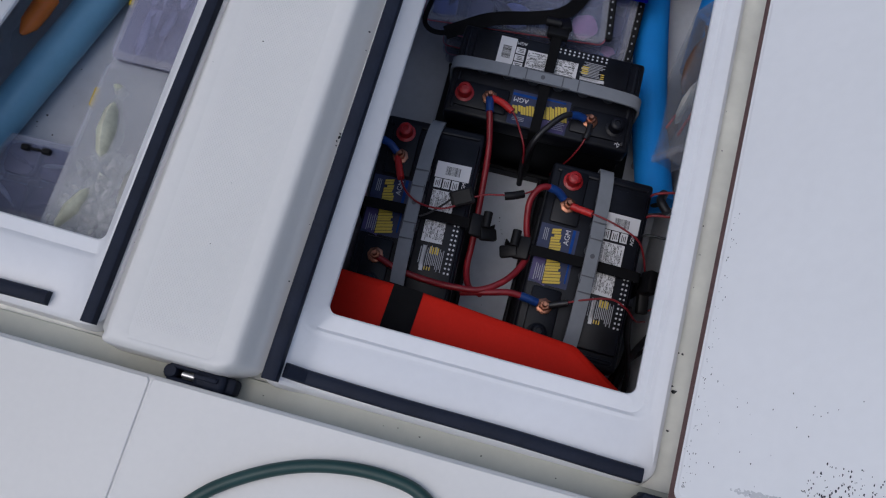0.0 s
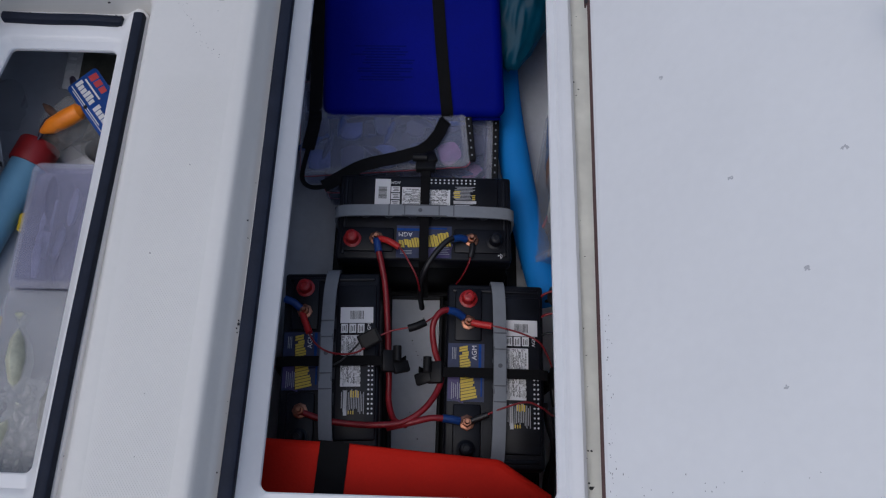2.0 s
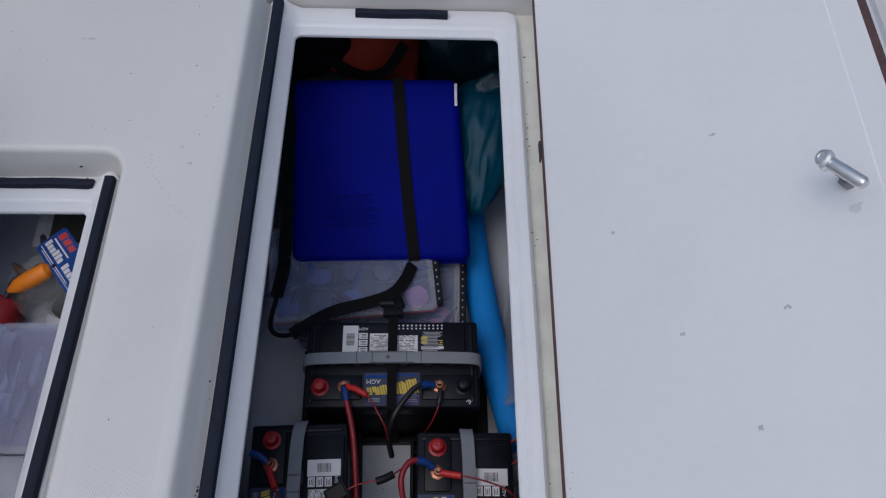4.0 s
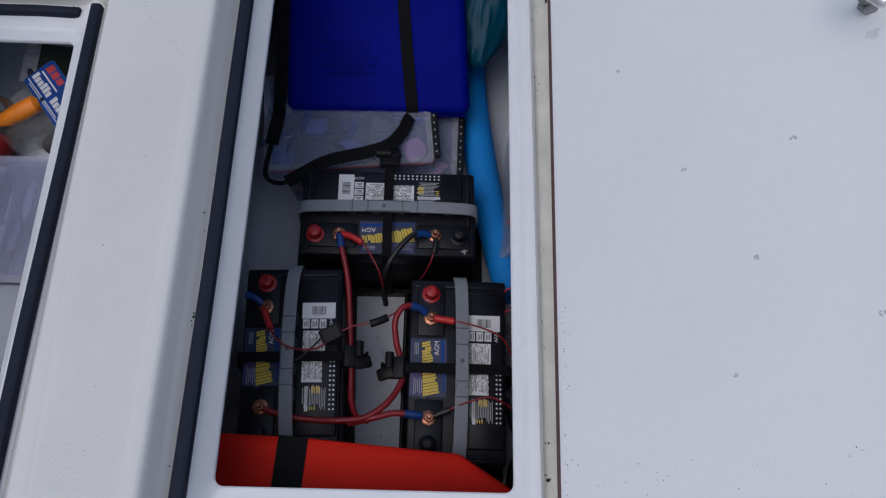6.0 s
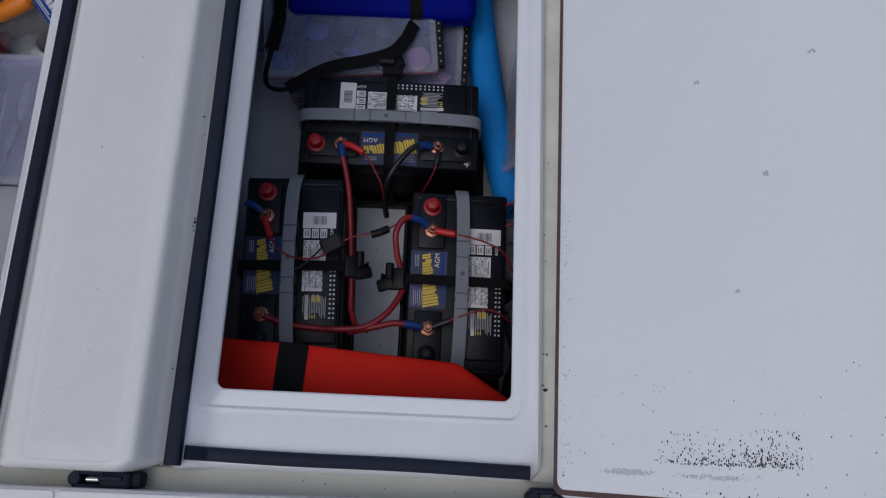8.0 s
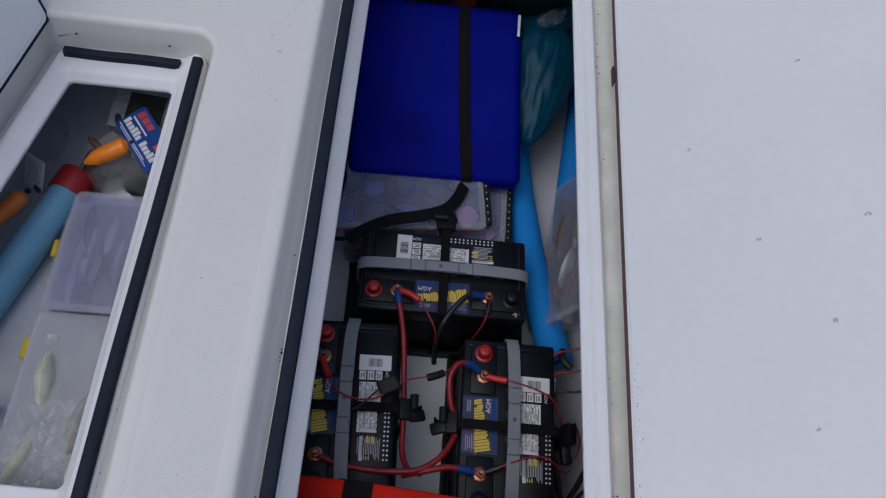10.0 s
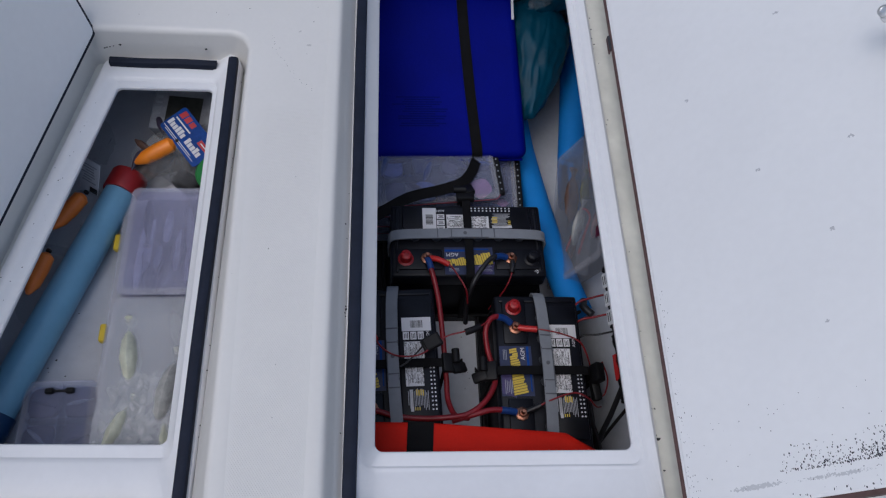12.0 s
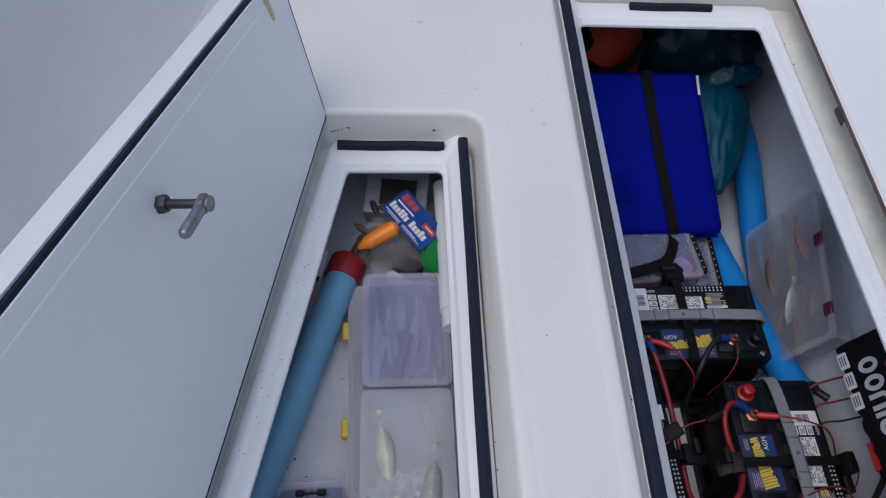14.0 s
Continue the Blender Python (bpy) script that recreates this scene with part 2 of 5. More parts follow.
card_red = material("red print", (0.45, 0.02, 0.03), 0.45)
card_grey = material("grey printed card", (0.075, 0.08, 0.085), 0.5, vary=0.5, scale=40)
card_dark = material("dark window film", (0.035, 0.036, 0.030), 0.3, vary=0.6, scale=50)
card_pale = material("pale grey card", (0.30, 0.31, 0.33), 0.5, vary=0.4, scale=30)
pvc_white = material("white pipe plastic", (0.70, 0.71, 0.72), 0.35, vary=0.06)
green_spool = material("bright green plastic", (0.02, 0.23, 0.04), 0.4, vary=0.3)
hose_green = material("dark green hose", (0.012, 0.045, 0.04), 0.45, vary=0.2, scale=40)
charger_black = material("black charger plastic", (0.005, 0.005, 0.006), 0.5, vary=0.25, scale=30, fine=240, bump=0.15, spec=0.25)
black_plastic = material("black plastic", (0.006, 0.006, 0.007), 0.5, vary=0.25, scale=30, spec=0.25)
earth = material("grey ground", (0.20, 0.20, 0.19), 0.9, vary=0.25, scale=2, fine=30, bump=0.2)


# ---- building helpers ----
def part(name, bm, mat, parent=None, label="", smooth=True):
    me = bpy.data.meshes.new(name)
    bmesh.ops.recalc_face_normals(bm, faces=bm.faces)
    bm.to_mesh(me)
    bm.free()
    me.materials.append(mat)
    if smooth:
        me.polygons.foreach_set("use_smooth", [True] * len(me.polygons))
        me.set_sharp_from_angle(angle=radians(38))
        for p in me.polygons:
            if p.loop_total > 12 and p.area > 0.05:
                for k in p.loop_indices:
                    me.edges[me.loops[k].edge_index].use_edge_sharp = True
    ob = new(name, me)
    ob.parent = parent
    if label:
        ob["label"] = label
    return ob


def thing(name, m, label, category, group="", kind=""):
    ob = new(name)
    ob.matrix_world = m
    return tagged(ob, label, category, group, kind)


def moved(bm, m):
    bmesh.ops.transform(bm, matrix=m, verts=bm.verts)
    return bm


def joined(*bms):
    """All the pieces in one bmesh."""
    whole = bmesh.new()
    for b in bms:
        me = bpy.data.meshes.new("piece")
        b.to_mesh(me)
        b.free()
        whole.from_mesh(me)
        bpy.data.meshes.remove(me)
    return whole


def block(sx, sy, sz, bevel=0.0, seg=2, at=(0, 0, 0), turn=(0, 0, 0)):
    """A box with rounded edges, its centre at the place given."""
    bm = bmesh.new()
    bmesh.ops.create_cube(bm, size=1)
    bmesh.ops.scale(bm, vec=(sx, sy, sz), verts=bm.verts)
    if bevel:
        bmesh.ops.bevel(bm, geom=bm.edges[:], offset=bevel, segments=seg, profile=0.5, affect="EDGES")
    return moved(bm, pose(*at, *turn))


def lathe(profile, n=24, at=(0, 0, 0), turn=(0, 0, 0)):
    """A turned shape: profile of (radius, height) from bottom to top."""
    bm = bmesh.new()
    rings = [[bm.verts.new((r * math.cos(2 * math.pi * k / n), r * math.sin(2 * math.pi * k / n), z)) for k in range(n)] for r, z in profile]
    for a, b in zip(rings, rings[1:]):
        for k in range(n):
            bm.faces.new((a[k], a[(k + 1) % n], b[(k + 1) % n], b[k]))
    bm.faces.new(rings[0][::-1])
    bm.faces.new(rings[-1])
    return moved(bm, pose(*at, *turn))


def smooth_line(points, steps=8):
    """A smooth line through the points."""
    p = [Vector(q) for q in points]
    p = [2 * p[0] - p[1], *p, 2 * p[-1] - p[-2]]
    out = []
    for a, b, c, d in zip(p, p[1:], p[2:], p[3:]):
        for k in range(steps):
            t = k / steps
            out.append(0.5 * (2 * b + (c - a) * t + (2 * a - 5 * b + 4 * c - d) * t * t + (3 * b - a - 3 * c + d) * t ** 3))
    return [*out, p[-2]]


def sweep(points, section, up=(0, 0, 1), steps=8, close=True):
    """A section of (side, up) pairs drawn along a smooth line."""
    line = smooth_line(points, steps)
    bm = bmesh.new()
    rings, last = [], Vector(up)
    for k, q in enumerate(line):
        way = (line[min(k + 1, len(line) - 1)] - line[max(k - 1, 0)]).normalized()
        last = (last - way * last.dot(way)).normalized()
        side = way.cross(last)
        rings.append([bm.verts.new(q + side * s + last * u) for s, u in section])
    n = len(section)
    for a, b in zip(rings, rings[1:]):
        for k in range(n):
            bm.faces.new((a[k], a[(k + 1) % n], b[(k + 1) % n], b[k]))
    if close:
        bm.faces.new(rings[0][::-1])
        bm.faces.new(rings[-1])
    return bm


def rod(points, radius, n=10, steps=8):
    return sweep(points, [(radius * math.cos(2 * math.pi * k / n), radius * math.sin(2 * math.pi * k / n)) for k in range(n)], steps=steps)


def ribbon(points, width, thick, up=(0, 0, 1), steps=8):
    w, t = width / 2, thick / 2
    return sweep(points, [(-w, -t), (w, -t), (w, t), (-w, t)], up, steps)


def outline(corners, radius, n=6):
    """A polygon with rounded corners, as a list of (x, y); the same number of points whatever the radius."""
    pts, m = [], len(corners)
    for k in range(m):
        p, a, b = Vector(corners[k]), Vector(corners[k - 1]), Vector(corners[(k + 1) % m])
        u, v = (a - p).normalized(), (b - p).normalized()
        half = u.angle(v) / 2
        r = radius[k] if isinstance(radius, (list, tuple)) else radius
        cut = r / math.tan(half)
        centre = p + (u + v).normalized() * (r / math.sin(half))
        s, e = p + u * cut - centre, p + v * cut - centre
        for j in range(n + 1):
            t = j / n
            d = s * (1 - t) + e * t
            if d.length > 1e-9:
                d = d.normalized() * r
            pts.append(tuple(centre + d))
    return pts


def plate(points, z0, z1, bevel=0.0, seg=2):
    """A flat plate of that outline between two heights; bevel rounds its upper edge."""
    bm = bmesh.new()
    top = bm.faces.new([bm.verts.new((x, y, z1)) for x, y in points])
    bm.normal_update()
    if top.normal.z < 0:
        top.normal_flip()
    res = bmesh.ops.extrude_face_region(bm, geom=[top])
    low = [g for g in res["geom"] if isinstance(g, bmesh.types.BMVert)]
    for v in low:
        v.co.z = z0
    if bevel:
        edges = [e for e in bm.edges if all(abs(v.co.z - z1) < 1e-6 for v in e.verts)]
        bmesh.ops.bevel(bm, geom=edges, offset=bevel, segments=seg, profile=0.5, affect="EDGES")
    return bm


def pillow(sx, sy, sz, power=4.0, n=20, lumps=0.0, seed=0, at=(0, 0, 0), turn=(0, 0, 0)):
    """A soft stuffed shape: a rounded block with a bulging top and bottom."""
    bm = bmesh.new()
    bmesh.ops.create_uvsphere(bm, u_segments=n * 2, v_segments=n, radius=1)
    for v in bm.verts:
        x, y, z = v.co
        f = (abs(x) ** power + abs(y) ** power + abs(z) ** power) ** (-1 / power)
        v.co = Vector((x * f * sx / 2, y * f * sy / 2, z * f * sz / 2))
        if lumps:
            q = v.co * 14 + Vector((seed * 7.3, seed * 3.1, 0))
            v.co *= 1 + lumps * noise.noise(q) + lumps * 0.6 * noise.noise(q * 2.7)
    return moved(bm, pose(*at, *turn))


def lettering(text, size, mat, parent, m, name="lettering"):
    cu = bpy.data.curves.new(name, "FONT")
    cu.body, cu.size, cu.extrude, cu.align_x, cu.align_y = text, size, 0.0002, "CENTER", "CENTER"
    tmp = new("tmp", cu)
    me = bpy.data.meshes.new_from_object(tmp.evaluated_get(bpy.context.evaluated_depsgraph_get()))
    bpy.data.objects.remove(tmp)
    bpy.data.curves.remove(cu)
    me.materials.clear()
    me.materials.append(mat)
    ob = new(name, me)
    ob.parent = parent
    ob.matrix_basis = m
    return ob


def bars(rects, z=0.0, thick=0.0004, slant=0.0):
    """Flat printed bars: rects are (x, y, width, height) by their centres."""
    bm = bmesh.new()
    for x, y, w, h in rects:
        c = [(x - w / 2 - slant * h / 2, y - h / 2), (x + w / 2 - slant * h / 2, y - h / 2), (x + w / 2 + slant * h / 2, y + h / 2), (x - w / 2 + slant * h / 2, y + h / 2)]
        lo = [bm.verts.new((a, b, z)) for a, b in c]
        hi = [bm.verts.new((a, b, z + thick)) for a, b in c]
        bm.faces.new(hi)
        for k in range(4):
            bm.faces.new((lo[k], lo[(k + 1) % 4], hi[(k + 1) % 4], hi[k]))
    return bm


def ring_loops(loops):
    """Skin between loops of (points, height), all with the same number of points."""
    bm = bmesh.new()
    rows = [[bm.verts.new((x, y, z)) for x, y in pts] for pts, z in loops]
    for a, b in zip(rows, rows[1:]):
        n = len(a)
        for k in range(n):
            bm.faces.new((a[k], a[(k + 1) % n], b[(k + 1) % n], b[k]))
    return bm


# ---- deck, gutter and hatch rims ----
def offset_poly(corners, dist):
    """The polygon with each side k (from corner k to k + 1, anticlockwise) pushed outwards by dist[k]."""
    m, lines = len(corners), []
    for k in range(m):
        a, b = Vector(corners[k]), Vector(corners[(k + 1) % m])
        d = (b - a).normalized()
        lines.append((a + Vector((d.y, -d.x)) * dist[k], d))
    out = []
    for k in range(m):
        (p, u), (q, v) = lines[k - 1], lines[k]
        t = (q - p).cross(v) / u.cross(v)
        out.append(tuple(p + u * t))
    return out


def with_steps(points, arc=7):
    """The rounded outline with extra points along its straight sides, close together near the corners."""
    out = []
    for k, p in enumerate(points):
        out.append(p)
        if k % arc == arc - 1:
            q = points[(k + 1) % len(points)]
            out += [(p[0] + (q[0] - p[0]) * f, p[1] + (q[1] - p[1]) * f) for f in (0.02, 0.045, 0.08, 0.13, 0.3, 0.5, 0.7, 0.87, 0.92, 0.955, 0.98)]
    return out


def rim(name, corners, loops, label, rise, edge, run):
    """The moulded flange round an opening; loops of (near, right, far, left offsets, height, corner radius).
    The side beside the deck tongue, past edge, climbs by rise over run."""
    skin = ring_loops([(with_steps(outline(offset_poly(corners, d[:4]), d[5], 6)), d[4]) for d in loops])
    for v in skin.verts:
        v.co.z += rise * max(0.0, min(1.0, (v.co.x - edge) / run))
    return tagged(part(name, skin, gelcoat), label, "hatch rim", kind="structure")


BIG = [(0.0, 0.0), (0.40, 0.0), (0.40, 1.11), (0.0, 1.11)]
SMALL = [(-0.618, 0.018), (-0.309, 0.014), (-0.314, 0.690), (-0.488, 0.688)]
rim("hatch_rim", BIG, [
    (0, 0, 0, 0, -0.007, 0.012), (0, 0, 0, 0, -0.002, 0.012), (0.002, 0.002, 0.002, 0.002, 0, 0.012),
    (0.022, 0.012, 0.020, 0.020, 0, 0.016), (0.026, 0.016, 0.025, 0.024, 0.004, 0.018), (0.030, 0.020, 0.029, 0.0255, 0.0042, 0.02), (0.032, 0.0225, 0.031, 0.0265, 0.0040, 0.02),
    (0.036, 0.026, 0.035, 0.029, 0.0055, 0.02), (0.098, 0.036, 0.066, 0.052, 0.0055, 0.024), (0.103, 0.041, 0.072, 0.056, 0.001, 0.026), (0.107, 0.044, 0.075, 0.058, -0.020, 0.026)],
    "white gelcoat rim round the long open locker", 0.021, -0.001, -0.023)
rim("hatch_rim", SMALL, [
    (0, 0, 0, 0, -0.007, 0.010), (0, 0, 0, 0, -0.002, 0.010), (0.002, 0.002, 0.002, 0.002, 0, 0.010),
    (0.020, 0.008, 0.016, 0.014, 0, 0.014), (0.025, 0.011, 0.020, 0.020, 0.004, 0.016), (0.03, 0.014, 0.024, 0.027, 0.0055, 0.018),
    (0.104, 0.046, 0.068, 0.038, 0.0055, 0.022), (0.110, 0.050, 0.073, 0.044, 0.001, 0.024), (0.115, 0.052, 0.076, 0.047, -0.020, 0.024)],
    "white gelcoat rim round the small tapered locker", 0.016, -0.308, 0.022)

# gutter floor round both rims
bm = bmesh.new()
for loop in ([(-0.86, -0.17), (0.64, -0.17), (0.64, 1.24), (-0.86, 1.24)], outline(offset_poly(BIG, (0.05, 0.040, 0.05, 0.05)), 0.02), outline(offset_poly(SMALL, (0.04,) * 4), 0.02)):
    vs = [bm.verts.new((x, y, -0.014)) for x, y in loop]
    for k in range(len(vs)):
        bm.edges.new((vs[k], vs[(k + 1) % len(vs)]))
bmesh.ops.triangle_fill(bm, edges=bm.edges[:], use_beauty=True)
for f in bm.faces:
    if f.normal.z < 0:
        f.normal_flip()
bm2 = bm.copy()
tagged(part("gutter", bm, gutter_gel), "yellowed gelcoat drain gutter round the hatches", "gutter", kind="structure")
tagged(part("gutter_underside", moved(bm2, pose(0, 0, -0.016)), liner), "grey underside of the deck moulding", "deck", kind="structure")

# near groove strip, its shade put into a darker colour
tagged(part("groove", block(3.04, 0.034, 0.004, 0.001, 1, (0.05, -0.121, -0.0105)), groove_gel), "grey groove with dirt and painted shade between the deck mouldings", "gutter", kind="structure")

# raised deck with the tongue between the hatches
DECK = [(-1.5, -0.108), (-0.695, -0.108), (-0.540, 0.768), (-0.245, 0.768), (-0.250, -0.112), (-0.079, -0.112), (-0.079, 1.188), (0.52, 1.188),
        (0.52, -0.108), (1.6, -0.108), (1.6, 2.6), (-1.5, 2.6)]
deck_line = outline(DECK, [0.03, 0.03, 0.014, 0.036, 0.022, 0.022, 0.03, 0.03, 0.03, 0.03, 0.03, 0.03], 6)
ROUND = 0.012
bm = plate(deck_line, -0.022, 0.07, ROUND, 8)
# the tongue's flanks: a low crest, a soft shoulder, a slope and a hollow foot on the raised flange
FLANK_R = [(-0.098, 0.07), (-0.092, 0.0714), (-0.080, 0.0716), (-0.0755, 0.0706), (-0.0725, 0.0680), (-0.0695, 0.0625), (-0.066, 0.055), (-0.062, 0.046), (-0.0565, 0.036), (-0.048, 0.0270)]
FLANK_L = [(-0.205, 0.07), (-0.210, 0.0710), (-0.224, 0.0712), (-0.2285, 0.0702), (-0.2320, 0.0675), (-0.2350, 0.0620), (-0.2385, 0.0545), (-0.2425, 0.0455), (-0.2485, 0.0345), (-0.258, 0.0220)]
for v in bm.verts:
    x, y, z = v.co
    side = 0
    if -0.135 < x < -0.045 and y < 1.187:
        side, line, flank, far = 1, -0.079, FLANK_R, 1.188
    elif -0.30 < x < -0.195 and y < 0.735:
        side, line, flank, far = -1, -0.25 + 0.005 * (y + 0.112) / 0.88, FLANK_L, 0.735
    if side:
        w = max(0.0, min(1.0, (y + 0.112) / 0.014)) * max(0.0, min(1.0, (far - y) / 0.03))
        if z > 0.05:
            turn = math.acos(max(-1.0, min(1.0, (z - 0.07 + ROUND) / ROUND)))
            k = turn / (math.pi / 2) * 8
            old_x = line - side * ROUND * (1 - math.sin(turn))
        else:
            k, old_x = 9, line
        i = min(8, int(k))
        fx = flank[i][0] + (flank[i + 1][0] - flank[i][0]) * (k - i)
        fz = flank[i][1] + (flank[i + 1][1] - flank[i][1]) * (k - i)
        if abs(x - old_x) < 0.03:
            v.co.x += (fx - old_x) * w
            v.co.z += (fz - z) * w
    if v.co.z < 0:
        if abs(v.co.x + 0.25) < 0.045 and v.co.y < 0.775:
            v.co.x -= 0.010
        if abs(v.co.y - 0.768) < 0.035 and v.co.x > -0.56:
            v.co.y -= 0.012
        elif v.co.y < -0.08 and -0.3 < v.co.x < 0:
            v.co.y -= 0.003
tagged(part("deck", bm, deck_gel), "white gelcoat foredeck with a fine moulded grip and dirt flecks", "deck", kind="structure")
# nearer deck, two moulded panels that meet at a seam
bm = plate(outline([(-1.5, -1.5), (1.6, -1.5), (1.6, -0.133), (-1.5, -0.133)], 0.012, 4), -0.02, 0.050, 0.0065, 4)
tagged(part("deck_panel", bm, deck_gel), "plain white moulded deck panel beside the gutter", "deck", kind="structure")
for x0, x1 in ((-1.48, -0.1675), (-0.1655, 1.58)):
    bm = plate(outline([(x0, -1.48), (x1, -1.48), (x1, -0.1365), (x0, -0.1365)], 0.006, 4), 0.048, 0.052, 0.0019, 3)
    tagged(part("deck_panel", bm, deck_gel), "plain white raised moulding of the nearer deck", "deck", kind="structure")

# bulwark beyond the small hatch, with a rounded top
bm = sweep([(-0.98, -1.5, 0.06), (-0.96, 0.2, 0.06), (-0.78, 1.1, 0.06), (-0.40, 2.5, 0.06)],
           [(-0.34, 0), (0.02, 0), (-0.02, 0.05), (-0.06, 0.22), (-0.075, 0.34), (-0.10, 0.385), (-0.14, 0.40), (-0.30, 0.40), (-0.34, 0.36)][::-1], steps=10)
tagged(part("bulwark", bm, gelcoat), "smooth white moulded bulwark at the boat's side", "bulwark", kind="structure")
tagged(part("ground", block(400, 400, 0.1, at=(0, 0, -1.15)), earth), "plain grey ground under the boat", "ground", kind="structure")
for name, sx, sy, cx, cy in (("hull_port", 0.02, 4.02, -1.46, 0.55), ("hull_starboard", 0.02, 4.02, 1.56, 0.55), ("hull_stern", 2.98, 0.02, 0.05, -1.45), ("hull_bow", 2.98, 0.02, 0.05, 2.55)):
    tagged(part(name, block(sx, sy, 1.07, at=(cx, cy, -0.566)), gelcoat), "white gelcoat hull side under the deck", "hull", kind="structure")


def liner_box(name, pts, floor_z, top_z, label, paint, rim_pts=None):
    """Floor and walls of a locker, 12 mm thick, on the given ground outline; rim_pts: its outline at the top, where the hull flares."""
    rim_pts = rim_pts or pts
    bm = bmesh.new()
    outer = offset_poly(pts, (0.012,) * len(pts))
    outer_top = offset_poly(rim_pts, (0.012,) * len(pts))
    low = [bm.verts.new((x, y, floor_z)) for x, y in pts]
    high = [bm.verts.new((x, y, top_z)) for x, y in rim_pts]
    olow = [bm.verts.new((x, y, floor_z - 0.012)) for x, y in outer]
    ohigh = [bm.verts.new((x, y, top_z)) for x, y in outer_top]
    bm.faces.new(low)
    bm.faces.new(olow[::-1])
    for k in range(len(pts)):
        j = (k + 1) % len(pts)
        bm.faces.new((low[k], high[k], high[j], low[j]))
        bm.faces.new((olow[k], olow[j], ohigh[j], ohigh[k]))
        bm.faces.new((high[k], ohigh[k], ohigh[j], high[j]))
    edges = [e for e in bm.edges if all(v in low for v in e.verts)] + [e for e in bm.edges if {e.verts[0] in low, e.verts[1] in low} == {True, False} and (e.verts[0] in high or e.verts[1] in high)]
    bmesh.ops.bevel(bm, geom=edges, offset=0.03, segments=4, profile=0.5, affect="EDGES")
    return tagged(part(name, bm, paint), label, "locker", kind="structure")


FLOOR = -0.51
SHELF = -0.188
liner_box("locker_wall", [(-0.105, -0.30), (0.47, -0.30), (0.47, 0.50), (0.535, 0.74), (0.555, 1.48), (-0.105, 1.48)], FLOOR, -0.031, "dull grey painted inside of the long locker", deep_liner,
          [(-0.105, -0.30), (0.615, -0.30), (0.615, 0.50), (0.68, 0.74), (0.70, 1.48), (-0.105, 1.48)])
liner_box("locker_wall", [(-0.74, -0.09), (-0.27, -0.09), (-0.27, 0.90), (-0.60, 0.90)], SHELF, -0.031, "pale grey painted inside of the small locker", liner)


# ---- rubber seals ----
def seal(a, b, width=0.018, high=0.013, bend=0.0007, base=0.0055, rise=0.0):
    a, b = Vector(a), Vector(b)
    side = (b - a).normalized().cross(Vector((0, 0, 1)))
    pts = [a + (b - a) * t + side * bend * math.sin(9 * t + a.x * 40) for t in (0, 0.015, 0.03, 0.05, 0.08, 0.2, 0.35, 0.5, 0.65, 0.8, 0.9, 1)]
    w, r = width / 2, 0.005
    sec = [(-w, 0), (w, 0), (w, high - r), (w - 0.3 * r, high - 0.3 * r), (w - r, high), (-w + r, high), (-w + 0.3 * r, high - 0.3 * r), (-w, high - r)]
    return tagged(part("seal_strip", sweep([(p.x, p.y, base + rise * max(0.0, min(1.0, (-0.001 - p.x) / 0.023))) for p in pts], sec, steps=3), rubber), "black sponge rubber seal strip glued to the hatch rim", "seal", "hatch seals")


seal((-0.0358, -0.102, 0), (-0.0345, 1.165, 0), 0.0205, 0.0135, base=0.0262)
seal((-0.0245, -0.086, 0), (0.424, -0.092, 0), 0.018, rise=0.021)
seal((0.116, 1.160, 0), (0.300, 1.160, 0), 0.016)
seal((-0.2755, -0.094, 0), (-0.2755, 0.742, 0), 0.0180, 0.0140, base=0.0213)
seal((-0.508, 0.741, 0), (-0.310, 0.741, 0), 0.016)
seal((-0.585, -0.076, 0), (-0.342, -0.078, 0), 0.018)


# ---- hatch lids ----
def turned_lid(a, b, degrees, side):
    """The pose of an open lid: its closed frame at hinge point a, turned about the hinge line a to b."""
    axis = (Vector(b) - Vector(a)).normalized()
    return Matrix.Translation(a) @ Matrix.Rotation(radians(degrees) * side, 4, axis)


def hatch_lid(m, quad, trim, inset, label, gel, edge, thick):
    lid = thing("hatch_lid", m, label, "hatch lid")
    if Vector((quad[1][0] - quad[0][0], quad[1][1] - quad[0][1])).cross(Vector((quad[2][0] - quad[1][0], quad[2][1] - quad[1][1]))) < 0:
        quad = quad[::-1]
        inset = [inset[2], inset[1], inset[0], inset[3]]
    line = outline(quad, 0.012, 5)
    shell = plate(outline(offset_poly(quad, (0.003,) * 4), 0.014, 5), thick + 0.0002, 0.046, 0.006, 2)
    part("shell", shell, gelcoat, lid)
    part("edge_trim", plate(line, -0.0012, thick), trim, lid, "dark sealant line round the lid's edge")
    pan = outline(offset_poly(quad, [-i for i in inset]), 0.012, 5)
    part("inner_panel", moved(plate([(x, -y) for x, y in pan], -0.004, 0.0037, 0.0028, 4), pose(0, 0, 0, 180, 0, 0)), gel, lid, "flat white inner face with specks of dirt")
    part("inner_skin", moved(plate([(x, -y) for x, y in outline(offset_poly(quad, (-edge,) * 4), 0.012, 5)], -0.0008, 0.003, 0.001, 1), pose(0, 0, 0, 180, 0, 0)), gel, lid)
    return lid


